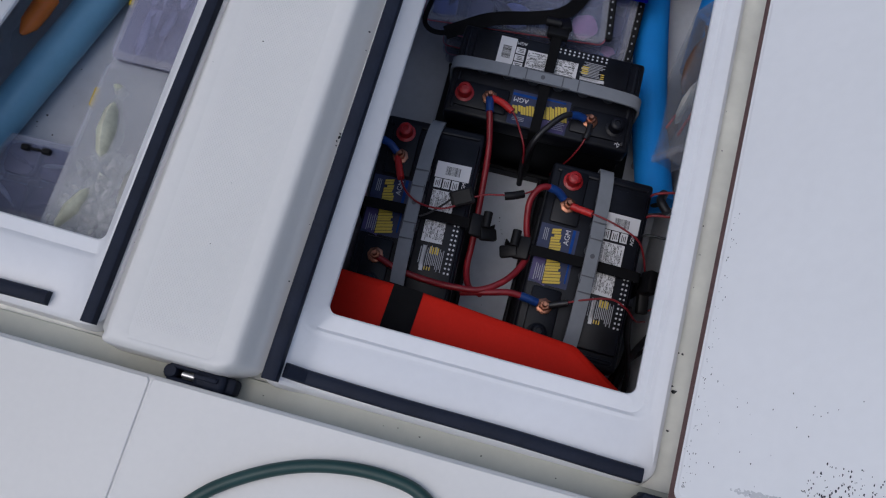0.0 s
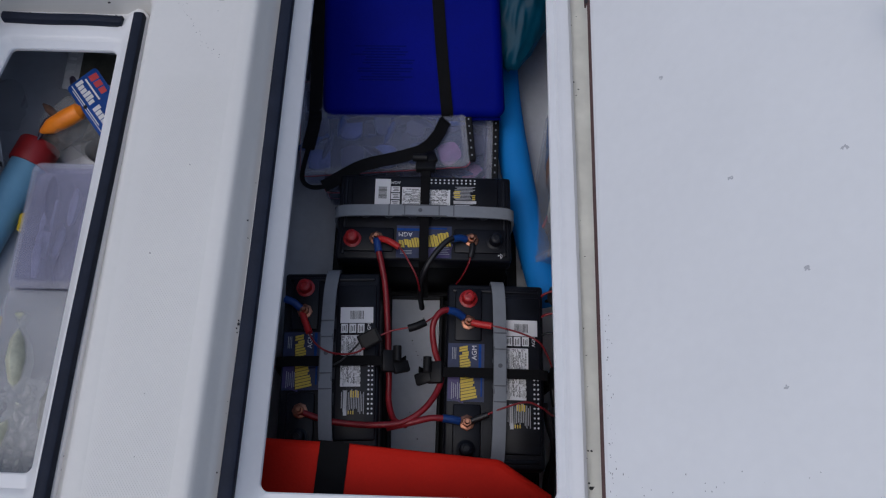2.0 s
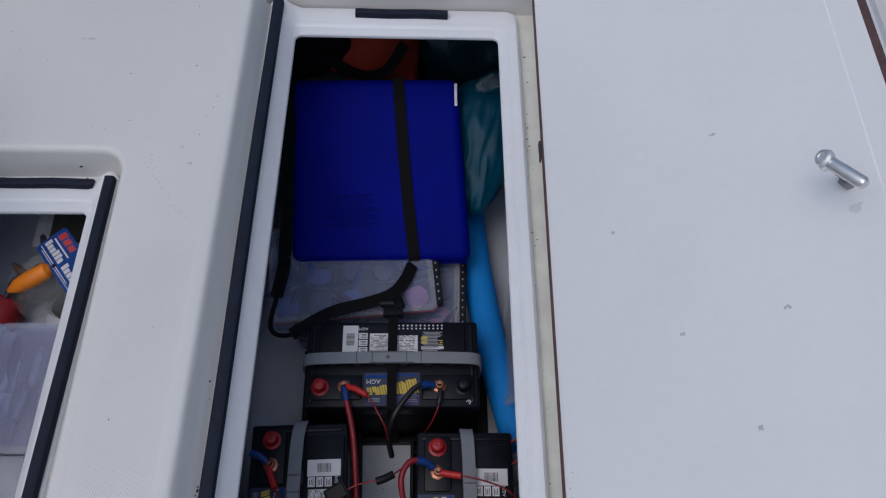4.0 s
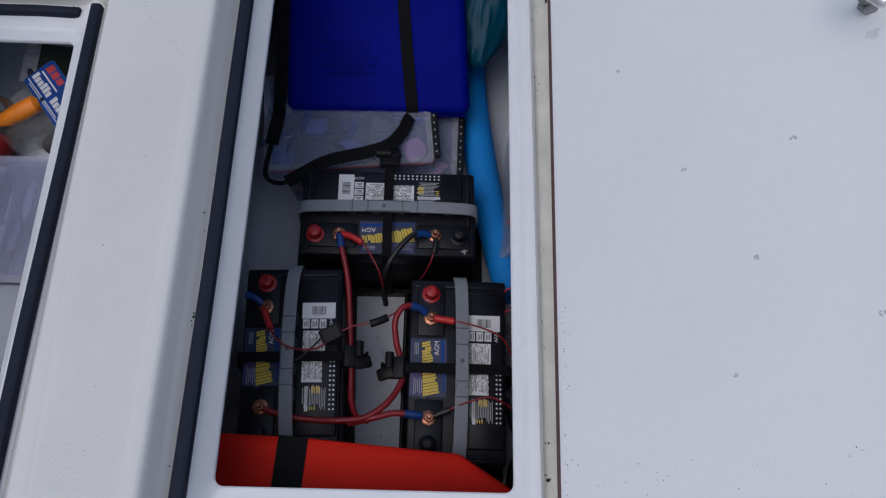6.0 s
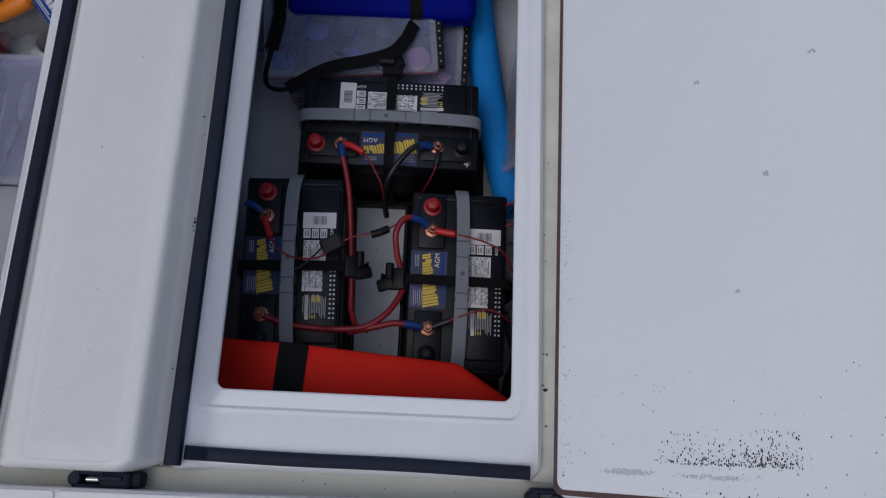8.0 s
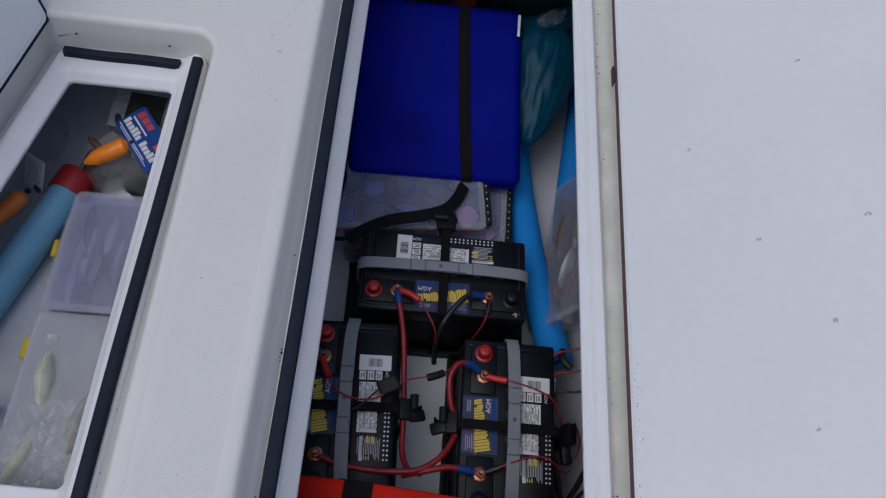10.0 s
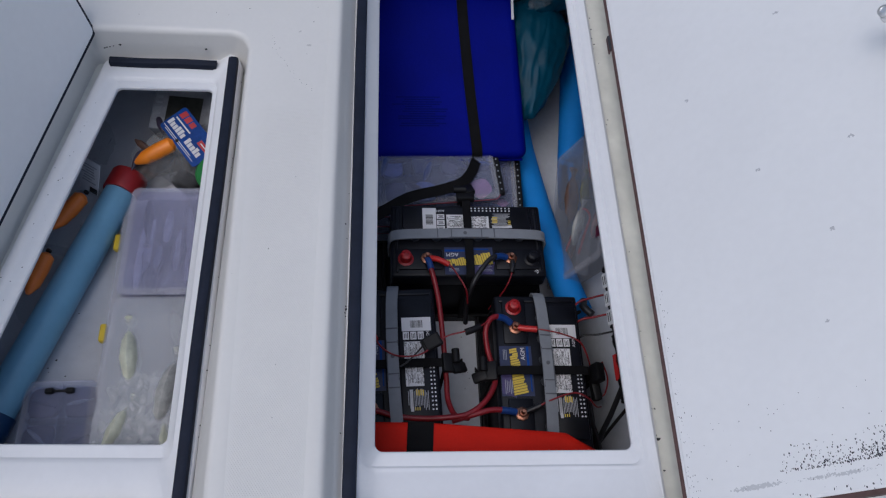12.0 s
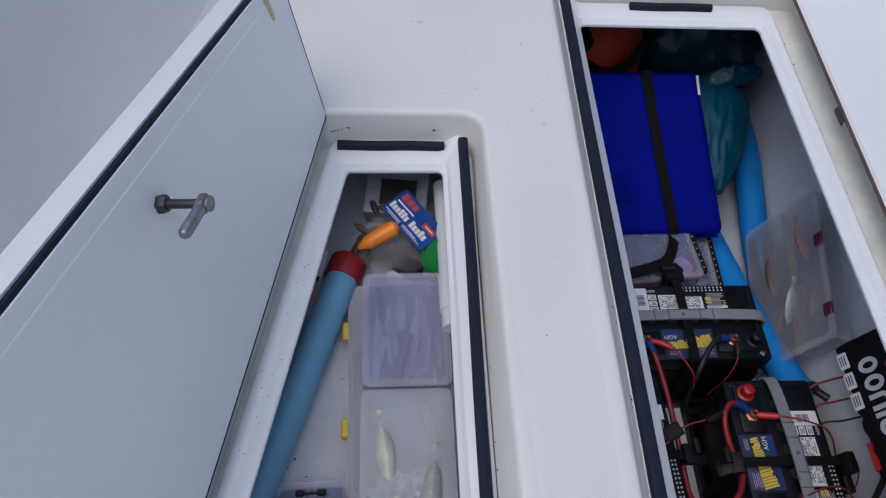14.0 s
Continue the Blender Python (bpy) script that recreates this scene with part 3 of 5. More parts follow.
def lid_latch(lid, m, head, tip, nut_mat, bar_mat):
    """A turning latch: nut and threaded stem out of the panel, cam bar across its end from head to tip."""
    a, b = m.inverted() @ Vector(head), m.inverted() @ Vector(tip)
    x, y, h = a.x, a.y, abs(a.z)
    arm = math.degrees(math.atan2(b.x - a.x, b.y - a.y))
    latch = new("latch", None)
    latch.parent = lid
    latch.matrix_basis = pose(x, y, -0.003, 180, 0, 0)
    part("nut", lathe([(0.011, 0), (0.012, 0.002), (0.012, 0.008), (0.009, 0.012)], 6), nut_mat, latch, nut_mat.name)
    part("stem", lathe([(0.0052, 0), (0.0058, 0.004), (0.0058, h - 0.006), (0.0045, h)], 16), nut_mat, latch)
    bar = joined(block(0.018, 0.020, 0.012, 0.003, 2, (0, 0, h - 0.006)), lathe([(0.008, 0), (0.0095, 0.0015), (0.0095, 0.004), (0.0055, 0.0055), (0.0045, 0.0045)], 16, (0, 0, h)),
                 moved(lathe([(0.005, 0), (0.0075, 0.002), (0.0075, 0.052), (0.005, 0.056)], 14, turn=(90, 0, 0)), pose(0, 0, h - 0.006, 0, 0, arm)))
    part("cam_bar", bar, bar_mat, latch, bar_mat.name + " cam bar")


A_L, B_L = (-0.527, 0.772, 0.055), (-0.682, -0.11, 0.055)
ml = turned_lid(A_L, B_L, 104, 1)
left_quad = [(0, 0), (B_L[0] - A_L[0], B_L[1] - A_L[1]), (-0.205 - A_L[0], -0.11 - A_L[1]), (-0.235 - A_L[0], 0.763 - A_L[1])]
small_lid = hatch_lid(ml, left_quad, rubber, (0.012, 0.012, 0.03, 0.012), "open white hatch lid of the small locker leaning back", lid_gel, 0.0062, 0.0045)
p = ml.inverted() @ Vector((-0.586, 0.741, 0.322))
part("glue_spot", pillow(0.013, 0.058, 0.006, 2.5, 14, 0.35, 2, (p.x, p.y, -0.0036), (0, 0, 78)), glue, small_lid, "yellowed glue drip")
lid_latch(small_lid, ml, (-0.621, 0.319, 0.374), (-0.633, 0.257, 0.387), latch_dark, latch_steel)
A_R, B_R = (0.465, 1.175, 0.05), (0.456, -0.118, 0.05)
mr = turned_lid(A_R, B_R, 130, -1)
right_quad = [(0, 0), (-0.535, 0), (-0.535, -1.293), (0, -1.293)]
big_gel = material("large lid gelcoat", (0.82, 0.82, 0.82), 0.36, vary=0.05, scale=3, fine=70, bump=0.03, dirt=0.02, dirt_scale=7)
add_stain(big_gel, [(-0.115, -1.2605, 0.10, 0.011, 0.30), (-0.22, -1.262, 0.15, 0.010, 0.42)], (0.30, 0.31, 0.33), 420, 0.5)
add_stain(big_gel, [(-0.36, -0.80, 0.016, 0.012, 0.40), (-0.30, -0.93, 0.012, 0.016, 0.42), (-0.22, -0.79, 0.014, 0.009, 0.40), (-0.26, -1.06, 0.013, 0.010, 0.42), (-0.42, -1.02, 0.016, 0.010, 0.42), (-0.13, -0.60, 0.012, 0.012, 0.43), (-0.31, -0.52, 0.018, 0.009, 0.43)], (0.25, 0.25, 0.28), 330, 0.6)
add_stain(big_gel, [(-0.46, -0.71, 0.030, 0.022, 0.42)], (0.50, 0.50, 0.51), 130, 0.4)
large_lid = hatch_lid(mr, right_quad, brown_trim, (0.03, 0.04, 0.010, 0.010), "open white hatch lid of the long locker, specked with mildew", big_gel, 0.0068, 0.0108)
random.seed(21)
mildew = [(-0.14 - 0.17 * random.random() ** 0.8, -1.249 + 0.038 * random.random() ** 2.2, random.uniform(0.0005, 0.0017)) for _ in range(330)]
mildew += [(random.gauss(-0.276, 0.016), random.gauss(-1.242, 0.006), random.uniform(0.0005, 0.0016)) for _ in range(130)]
mildew += [(random.gauss(-0.213, 0.010), random.gauss(-1.243, 0.005), random.uniform(0.0005, 0.0014)) for _ in range(40)]
mildew += [(random.uniform(-0.42, -0.02), random.uniform(-1.278, -1.14), random.uniform(0.0004, 0.0013)) for _ in range(70)]
mildew += [(random.gauss(-0.010, 0.004), -1.27 + 0.34 * random.random() ** 1.6, random.uniform(0.0004, 0.0012)) for _ in range(80)]
mildew += [(random.uniform(-0.45, -0.15), random.gauss(-1.280, 0.002), random.uniform(0.0005, 0.0022)) for _ in range(36)]
bm = bmesh.new()
for x, y, s in mildew:
    x -= 0.009
    s *= 1.15
    a0, n = random.uniform(0, 6), random.randint(4, 6)
    ring = [bm.verts.new((x + s * random.uniform(0.25, 0.8) * math.cos(a0 + 6.28 * k / n), y + s * random.uniform(0.5, 1.2) * math.sin(a0 + 6.28 * k / n), -0.0038)) for k in range(n)]
    top = bm.verts.new((x, y, -0.0040))
    for k in range(n):
        bm.faces.new((ring[(k + 1) % n], ring[k], top))
tagged(part("mildew", bm, mildew_ink, large_lid, "grey-black mildew flecks", smooth=False), kind="stuff")
lid_latch(large_lid, mr, (0.705, 0.496, 0.443), (0.728, 0.443, 0.467), latch_steel, bright_steel)
hinge = thing("hinge", pose(0.4585, 0.80, 0.042), "small tarnished hinge at the large lid's edge", "hinge")
part("leaf", block(0.003, 0.040, 0.010, 0.001), brown_trim, hinge)
part("barrel", lathe([(0.003, -0.018), (0.003, 0.018)], 12, (0.001, 0, 0.006), (90, 0, 0)), latch_dark, hinge)


# ---- rubber catches and hose ----
def catch(x, y):
    c = thing("rubber_catch", pose(x, y, -0.009), "black rubber hold-down catch in the gutter", "catch", "deck catches")
    part("body", joined(block(0.040, 0.024, 0.040, 0.007, 3, (0.014, 0, 0.021)), block(0.046, 0.008, 0.030, 0.0038, 3, (-0.016, 0.009, 0.024)), block(0.046, 0.007, 0.030, 0.0034, 3, (-0.016, -0.0085, 0.024)),
                          lathe([(0.007, -0.015), (0.009, -0.012), (0.009, 0.012), (0.007, 0.015)], 14, (-0.036, 0.0005, 0.024)), block(0.018, 0.020, 0.030, 0.005, 2, (0.036, 0.001, 0.017)), block(0.030, 0.006, 0.008, 0.002, 2, (0.010, 0.002, 0.042))), rubber, c)
    part("pin", lathe([(0.0035, -0.008), (0.0035, 0.008)], 10, (-0.012, 0, 0.038), (0, 90, 0)), steel, c, "shiny metal pin")


catch(-0.120, -0.123)
catch(0.463, -0.124)
hose = rod([(-0.16, -0.375, 0.0595), (-0.084, -0.268, 0.0595), (-0.034, -0.221, 0.0595), (0.042, -0.184, 0.0595), (0.127, -0.172, 0.0595), (0.191, -0.190, 0.0595), (0.25, -0.27, 0.0595), (0.27, -0.41, 0.0595)], 0.0075, 14)
tagged(part("hose", hose, hose_green), "dark green rubber hose lying in a loop on deck", "hose")


# ---- batteries ----
def battery(m, label, tilt_strap=0.0):
    """A long black battery: x along its length, posts on the -y side."""
    b = thing("battery", m, label, "battery", "three boat batteries")
    L, W, H = 0.336, 0.178, 0.218
    case = block(L - 0.008, W - 0.008, 0.168, 0.007, 2, (0, 0, 0.086))
    part("case", joined(case, *[block(0.004, W - 0.004, 0.10, 0.001, 1, (sx * (L / 2 - 0.004), 0, 0.09)) for sx in (-1, 1)]), battery_shaded, b)
    part("cover", block(L, W, 0.046, 0.006, 3, (0, 0, 0.190)), battery_lit, b)
    for raised in (block(L - 0.05, 0.074, 0.012, 0.004, 2, (0, 0.046, 0.2135)),
                 block(L * 0.30, 0.05, 0.010, 0.004, 2, (-0.108, -0.049, 0.2125)), block(L * 0.30, 0.05, 0.010, 0.004, 2, (0.108, -0.049, 0.2125)),
                 block(0.008, W * 0.9, 0.008, 0.003, 2, (-0.155, 0, 0.2125)), block(0.008, W * 0.9, 0.008, 0.003, 2, (0.155, 0, 0.2125))):
        part("raised_panel", raised, battery_lit, b)
    for k in range(6):
        part("vent_cap", lathe([(0.0105, 0.213), (0.0105, 0.2165), (0.0075, 0.2165), (0.0075, 0.215), (0.004, 0.215)], 18, (-0.115 + 0.046 * k, 0.006, 0)), vent_grey, b)
    for sx, capmat, name in ((-1, red_cap, "red_cap"), (1, battery_lit, "black_cap")):
        part(name, lathe([(0.017, 0.214), (0.017, 0.219), (0.0125, 0.221), (0.0115, 0.238), (0.009, 0.2405), (0.0055, 0.241), (0.005, 0.2385), (0.0, 0.2385)][:-1], 22, (sx * 0.137, -0.05, 0)), capmat, b, "red plastic post cap" if sx < 0 else "")
        part("stud", lathe([(0.0045, 0.215), (0.0045, 0.238), (0.0035, 0.240)], 12, (sx * 0.091, -0.049, 0)), copper, b)
        part("nut", lathe([(0.0085, 0.2225), (0.009, 0.2235), (0.009, 0.229), (0.0075, 0.2305)], 6, (sx * 0.091, -0.049, 0)), copper, b)
        part("lug", joined(lathe([(0.0135, 0.2178), (0.014, 0.2185), (0.014, 0.2215), (0.0125, 0.2225)], 8, (sx * 0.091, -0.049, 0))), copper, b, "copper cable lug")
    # grey carrying strap with moulded ribs, their shadow lines painted as darker grey; ends hooked over the case
    arch = [(-0.171, 0.002, 0.150), (-0.1725, 0.002, 0.190), (-0.166, 0.003, 0.2235), (-0.12, 0.006 + tilt_strap, 0.2335), (0, 0.008 + tilt_strap * 1.6, 0.237), (0.12, 0.006 + tilt_strap, 0.2335), (0.166, 0.003, 0.2235), (0.1725, 0.002, 0.190), (0.171, 0.002, 0.150)]
    handle = part("carry_strap", ribbon(arch, 0.0235, 0.0035, (-1, 0, 0.02)), grey_plastic, b, "grey moulded carrying strap")
    ribs = [block(0.002, 0.0225, 0.0022, 0, 1, (x, 0.008 + tilt_strap * 1.5, 0.2385)) for x in (-0.068, -0.038, 0.028, 0.056)] + [block(0.085, 0.0018, 0.0018, 0, 1, (0, 0.008 + s * 0.0108 + tilt_strap * 1.6, 0.2386)) for s in (-1, 1)]
    ribs.append(lathe([(0.004, 0.2375), (0.004, 0.240), (0.002, 0.240)], 12, (-0.008, 0.008 + tilt_strap * 1.6, 0)))
    part("rib", joined(*ribs), grey_shade, handle)
    # pale label with its barcode, boxes and lines
    z = 0.2203
    random.seed(4)
    lab = [(-0.083, 0.047, 0.030, 0.060)] + [(-0.058, y, 0.017, 0.0125) for y in (0.025, 0.040, 0.055)] + [(-0.022, 0.040, 0.046, 0.040), (0.026, 0.038, 0.046, 0.036), (0.078, 0.030, 0.044, 0.006)]
    white = part("label", bars(lab, z), label_white, b, "white printed label with a barcode and unreadable lines")
    ink = [(-0.083 + 0.0, 0.035 + 0.0016 * k, 0.016, random.choice((0.0005, 0.0008, 0.0011))) for k in range(16)]
    for y in (0.025, 0.040, 0.055):
        ink += [(-0.0575 + random.uniform(-0.001, 0.001), y - 0.003 + 0.003 * r, random.uniform(0.008, 0.013), 0.0013) for r in range(3)]
    for x0 in (-0.022, 0.026):
        for r in range(19):
            x, y = x0 - 0.0215, 0.0215 + r * 0.0019
            while x < x0 + 0.016:
                w = random.uniform(0.0018, 0.0060)
                if random.random() < 0.72:
                    ink.append((x + w / 2, y, w, 0.0008 if r % 6 else 0.0014))
                x += w + 0.0010
    part("print", bars(ink, z + 0.0005), label_ink, white)
    dim = [(0.075 + random.uniform(-0.004, 0.004), 0.0235 + r * 0.0030, random.uniform(0.028, 0.040), 0.0013) for r in range(14)]
    part("fine_print", bars(dim, z), label_grey, white)
    part("yellow_print", bars([(0.062 + 0.001 * (r % 2), 0.040 + r * 0.0042, 0.012, 0.0024) for r in range(4)], z + 0.0003), label_yellow, white)
    part("yellow_print", bars([(0.095, 0.036 + r * 0.0042, 0.006, 0.0018) for r in range(3)], z + 0.0003), label_yellow, white)
    dots = joined(*[lathe([(0.0019, z), (0.0019, z + 0.0004), (0.0012, z + 0.0005)], 8, (0.012 + 0.0085 * k, 0.0705 + 0.0065 * r, 0)) for k in range(11) for r in range(2)])
    part("date_dots", dots, label_white, white)
    lettering("AGM", 0.0085, label_white, white, pose(-0.058, 0.070, z + 0.0003, 0, 0, 180), "type_mark")
    # coloured label: violet and dark blue, slanting yellow blocks, small white letters
    zc = 0.2135
    col = part("colour_label", bars([(0.0, -0.052, 0.106, 0.066)], zc - 0.0004, 0.0006), label_navy, b, "dark blue and violet brand label with yellow blocks")
    part("violet_band", bars([(0.030, -0.070, 0.044, 0.028)], zc + 0.0003, 0.0003, 0.3), label_violet, col)
    blocks, x = [], 0.049
    for k, w in enumerate((0.004, 0.012, 0.010, 0.004, 0.013, 0.004, 0.010, 0.010, 0.010, 0.010, 0.010)):
        h, y = 0.029 - 0.0014 * k, -0.046 - 0.0011 * k
        if w < 0.005:
            blocks.append((x - w / 2, y, w, h))
        else:
            cut = (0.30, 0.0, 0.16)[k % 3]
            blocks += [(x - w * 0.22, y, w * 0.40, h), (x - w * 0.72, y + h * cut * (0.5 if k % 2 else -0.5), w * 0.40, h * (1 - cut))]
        x -= (w + 0.0012) * 0.88
    part("mark_shadow", bars([(bx + 0.0008, by - 0.0012, bw + 0.0012, bh + 0.001) for bx, by, bw, bh in blocks], zc + 0.0006, 0.0002, -0.22), label_ink, col)
    for rect in blocks:
        part("yellow_mark", bars([rect], zc + 0.0009, 0.0003, -0.22), label_yellow, col)
    part("pale_band", bars([(-0.030, -0.027, 0.044, 0.005), (0.024, -0.024, 0.040, 0.003)], zc + 0.0003, 0.0003), card_blue, col)
    part("small_print", bars([(0.034 - 0.0 * r, -0.077 + 0.0035 * r, 0.03 - 0.004 * (r % 3), 0.0011) for r in range(5)], zc + 0.0008), label_grey, col)
    part("small_print", bars([(-0.034, -0.077 + 0.003 * r, 0.022, 0.0011) for r in range(3)], zc + 0.0008), label_grey, col)
    lettering("AGM", 0.0125, label_white, col, pose(-0.036, -0.0370, zc + 0.0013, 0, 0, 180))
    return b


BB = pose(0.200, 0.538, FLOOR, 0, 0, 0.8)
BR = pose(0.338, 0.236, FLOOR, 0, 0, -90)
BL = pose(0.040, 0.249, FLOOR, 0, 0, -87.5)
b1 = battery(BB, "black battery with red cap and grey strap, set crosswise", -0.003)
lettering("200", 0.012, label_white, b1, pose(0.150, -0.075, 0.2142, 0, 0, 50), "date_mark")
battery(BR, "black battery with red cap beside the charger")
battery(BL, "black battery with red cap in the locker's shade", -0.008)


def battery_tray(m, label, side, shift=0.0):
    """A low black tray with its tie-down strap and buckle; side: which long side the buckle hangs on."""
    t = thing("battery_tray", m, label, "battery tray", "battery trays")
    part("base", joined(block(0.40, 0.20, 0.006, 0.002, 1, (0, 0, 0.003)), *[block(0.40, 0.008, 0.03, 0.002, 1, (0, s * 0.098, 0.015)) for s in (-1, 1)], *[block(0.008, 0.20, 0.03, 0.002, 1, (s * 0.178, 0, 0.015)) for s in (-1, 1)]), black_plastic, t)
    s = side
    path = [(shift, -s * 0.101, 0.02), (shift, -s * 0.100, 0.12), (shift, -s * 0.097, 0.205), (shift, -s * 0.085, 0.2255), (shift, -s * 0.03, 0.2290), (shift, -s * 0.012, 0.2285), (shift, s * 0.03, 0.2290), (shift, s * 0.085, 0.2265), (shift, s * 0.099, 0.212), (shift, s * 0.102, 0.12), (shift, s * 0.101, 0.02)]
    strap = part("tie_strap", ribbon(path, 0.018, 0.0022, (0, s, 0)), webbing, t, "black webbing tie-down strap")
    part("buckle", joined(block(0.040, 0.030, 0.014, 0.004, 2, (shift, s * 0.108, 0.222), (s * -18, 0, 0)), block(0.022, 0.032, 0.012, 0.004, 2, (shift + 0.010, s * 0.128, 0.218), (s * -25, 0, 15)),
                          lathe([(0.008, -0.014), (0.008, 0.014)], 10, (shift - 0.012, s * 0.122, 0.228), (0, 90, 0)), block(0.012, 0.05, 0.003, 0.001, 1, (shift - 0.006, s * 0.128, 0.190), (s * 70, 0, 0))), black_plastic, strap, "black plastic cam buckle")


spare = thing("strap_buckle", pose(0.452, 0.232, -0.300, 0, 20, 0), "black buckle hanging beside the battery and charger", "buckle")
part("body", joined(block(0.020, 0.040, 0.030, 0.004, 2), block(0.014, 0.024, 0.050, 0.004, 2, (0.004, 0.004, -0.02))), black_plastic, spare)
part("tail", ribbon([(0, 0, -0.01), (0.006, -0.01, -0.06), (0.0, -0.02, -0.12)], 0.018, 0.002, (1, 0, 0)), webbing, spare)
battery_tray(BB, "low black plastic tray with strap under the battery", 1, 0.0)
battery_tray(BR, "low black plastic tray with strap under the battery", -1, 0.004)
battery_tray(BL, "low black plastic tray with strap under the battery", 1, 0.004)


# ---- cables ----
def cable(name, points, radius, mat, label, sleeves=()):
    c = tagged(part(name, rod(points, radius, 12), mat), label, "cable", "battery cables")
    for pts, r, mt in sleeves:
        part("sleeve", rod(pts, r, 12), mt, c, mt.name)
    return c


cable("battery_cable", [(0.111, 0.481, -0.284), (0.116, 0.458, -0.280), (0.124, 0.43, -0.288), (0.133, 0.385, -0.300), (0.141, 0.30, -0.315), (0.146, 0.23, -0.330), (0.148, 0.185, -0.330), (0.160, 0.150, -0.315), (0.182, 0.137, -0.290)], 0.0056, red_wire,
      "thick red battery cable with a blue sleeved end", [([(0.1095, 0.487, -0.286), (0.1125, 0.474, -0.281), (0.117, 0.456, -0.280)], 0.0072, blue_sleeve)])
cable("battery_cable", [(0.280, 0.335, -0.286), (0.258, 0.344, -0.274), (0.236, 0.338, -0.268), (0.2235, 0.312, -0.272), (0.228, 0.275, -0.288), (0.238, 0.245, -0.300), (0.240, 0.212, -0.292), (0.218, 0.170, -0.280), (0.180, 0.141, -0.276), (0.135, 0.134, -0.276), (0.095, 0.135, -0.284), (0.045, 0.140, -0.2875), (0.010, 0.150, -0.2875), (-0.008, 0.156, -0.287)], 0.0056, red_wire,
      "thick red battery cable looping between two batteries", [([(0.279, 0.3355, -0.286), (0.266, 0.342, -0.277), (0.250, 0.3435, -0.271)], 0.0072, blue_sleeve)])
cable("battery_cable", [(0.277, 0.147, -0.286), (0.255, 0.149, -0.280), (0.227, 0.149, -0.276), (0.200, 0.142, -0.276), (0.175, 0.136, -0.280), (0.150, 0.131, -0.288)], 0.0056, red_wire,
      "thick red battery cable with a blue sleeved lug", [([(0.276, 0.147, -0.286), (0.263, 0.1485, -0.282), (0.246, 0.1495, -0.279)], 0.0072, blue_sleeve)])
cable("battery_cable", [(0.282, 0.490, -0.286), (0.262, 0.488, -0.276), (0.243, 0.477, -0.270), (0.219, 0.447, -0.272), (0.203, 0.42, -0.285), (0.196, 0.40, -0.33), (0.200, 0.385, -0.40)], 0.0054, black_wire,
      "thick black battery cable with a blue sleeved end", [([(0.281, 0.490, -0.286), (0.270, 0.490, -0.280), (0.256, 0.4855, -0.274)], 0.0070, blue_sleeve)])
cable("thin_wire", [(0.113, 0.486, -0.285), (0.135, 0.478, -0.278), (0.157, 0.464, -0.276), (0.175, 0.436, -0.276), (0.190, 0.410, -0.285), (0.196, 0.395, -0.32)], 0.0017, red_wire,
      "thin red charging wire with a red sleeve", [([(0.113, 0.486, -0.285), (0.133, 0.479, -0.279), (0.155, 0.466, -0.277)], 0.0062, red_sleeve)])
cable("thin_wire", [(0.293, 0.326, -0.285), (0.318, 0.320, -0.279), (0.345, 0.314, -0.270), (0.385, 0.303, -0.268), (0.415, 0.290, -0.272), (0.432, 0.272, -0.29), (0.45, 0.25, -0.33)], 0.0017, red_wire,
      "thin red charging wire with a red sleeve", [([(0.293, 0.326, -0.285), (0.308, 0.322, -0.281), (0.331, 0.317, -0.274)], 0.0064, red_sleeve)])
cable("thin_wire", [(0.295, 0.147, -0.286), (0.318, 0.156, -0.280), (0.354, 0.170, -0.270), (0.392, 0.180, -0.268), (0.420, 0.172, -0.275), (0.445, 0.165, -0.31), (0.47, 0.18, -0.36)], 0.0017, red_wire,
      "thin red wire from a black sleeved lug", [([(0.295, 0.147, -0.286), (0.306, 0.151, -0.283), (0.325, 0.158, -0.277)], 0.0056, black_wire)])
cable("thin_wire", [(-0.017, 0.335, -0.285), (-0.006, 0.308, -0.278), (0.013, 0.275, -0.268), (0.040, 0.258, -0.268), (0.075, 0.254, -0.262), (0.100, 0.262, -0.258), (0.118, 0.282, -0.256)], 0.0017, red_wire,
      "thin red wire from the shaded battery to the fuse", [([(-0.016, 0.333, -0.285), (-0.010, 0.318, -0.281), (0.001, 0.294, -0.275)], 0.0062, red_sleeve), ([(-0.020, 0.342, -0.286), (-0.034, 0.352, -0.282), (-0.050, 0.358, -0.282)], 0.0068, blue_sleeve)])
cable("thin_wire", [(0.294, 0.478, -0.286), (0.292, 0.462, -0.283), (0.286, 0.440, -0.290), (0.272, 0.420, -0.32), (0.25, 0.41, -0.38)], 0.0015, red_wire,
      "thin red wire from a black sleeved lug", [([(0.2935, 0.480, -0.286), (0.293, 0.467, -0.283), (0.290, 0.452, -0.284)], 0.0056, black_wire)])
fuse = thing("fuse_holder", pose(0.112, 0.283, -0.262, 8, -6, 28), "black inline fuse holder on thin leads above a battery", "fuse holder")
part("body", joined(block(0.040, 0.028, 0.015, 0.003, 2), block(0.032, 0.024, 0.004, 0.001, 1, (0, 0, 0.008))), black_plastic, fuse)
part("lead", moved(rod([(0.128, 0.288, -0.262), (0.148, 0.297, -0.258), (0.170, 0.302, -0.256), (0.20, 0.309, -0.254), (0.222, 0.325, -0.262), (0.240, 0.340, -0.268)], 0.0016), pose(0.112, 0.283, -0.262, 8, -6, 28).inverted()), red_wire, fuse, "thin red lead")
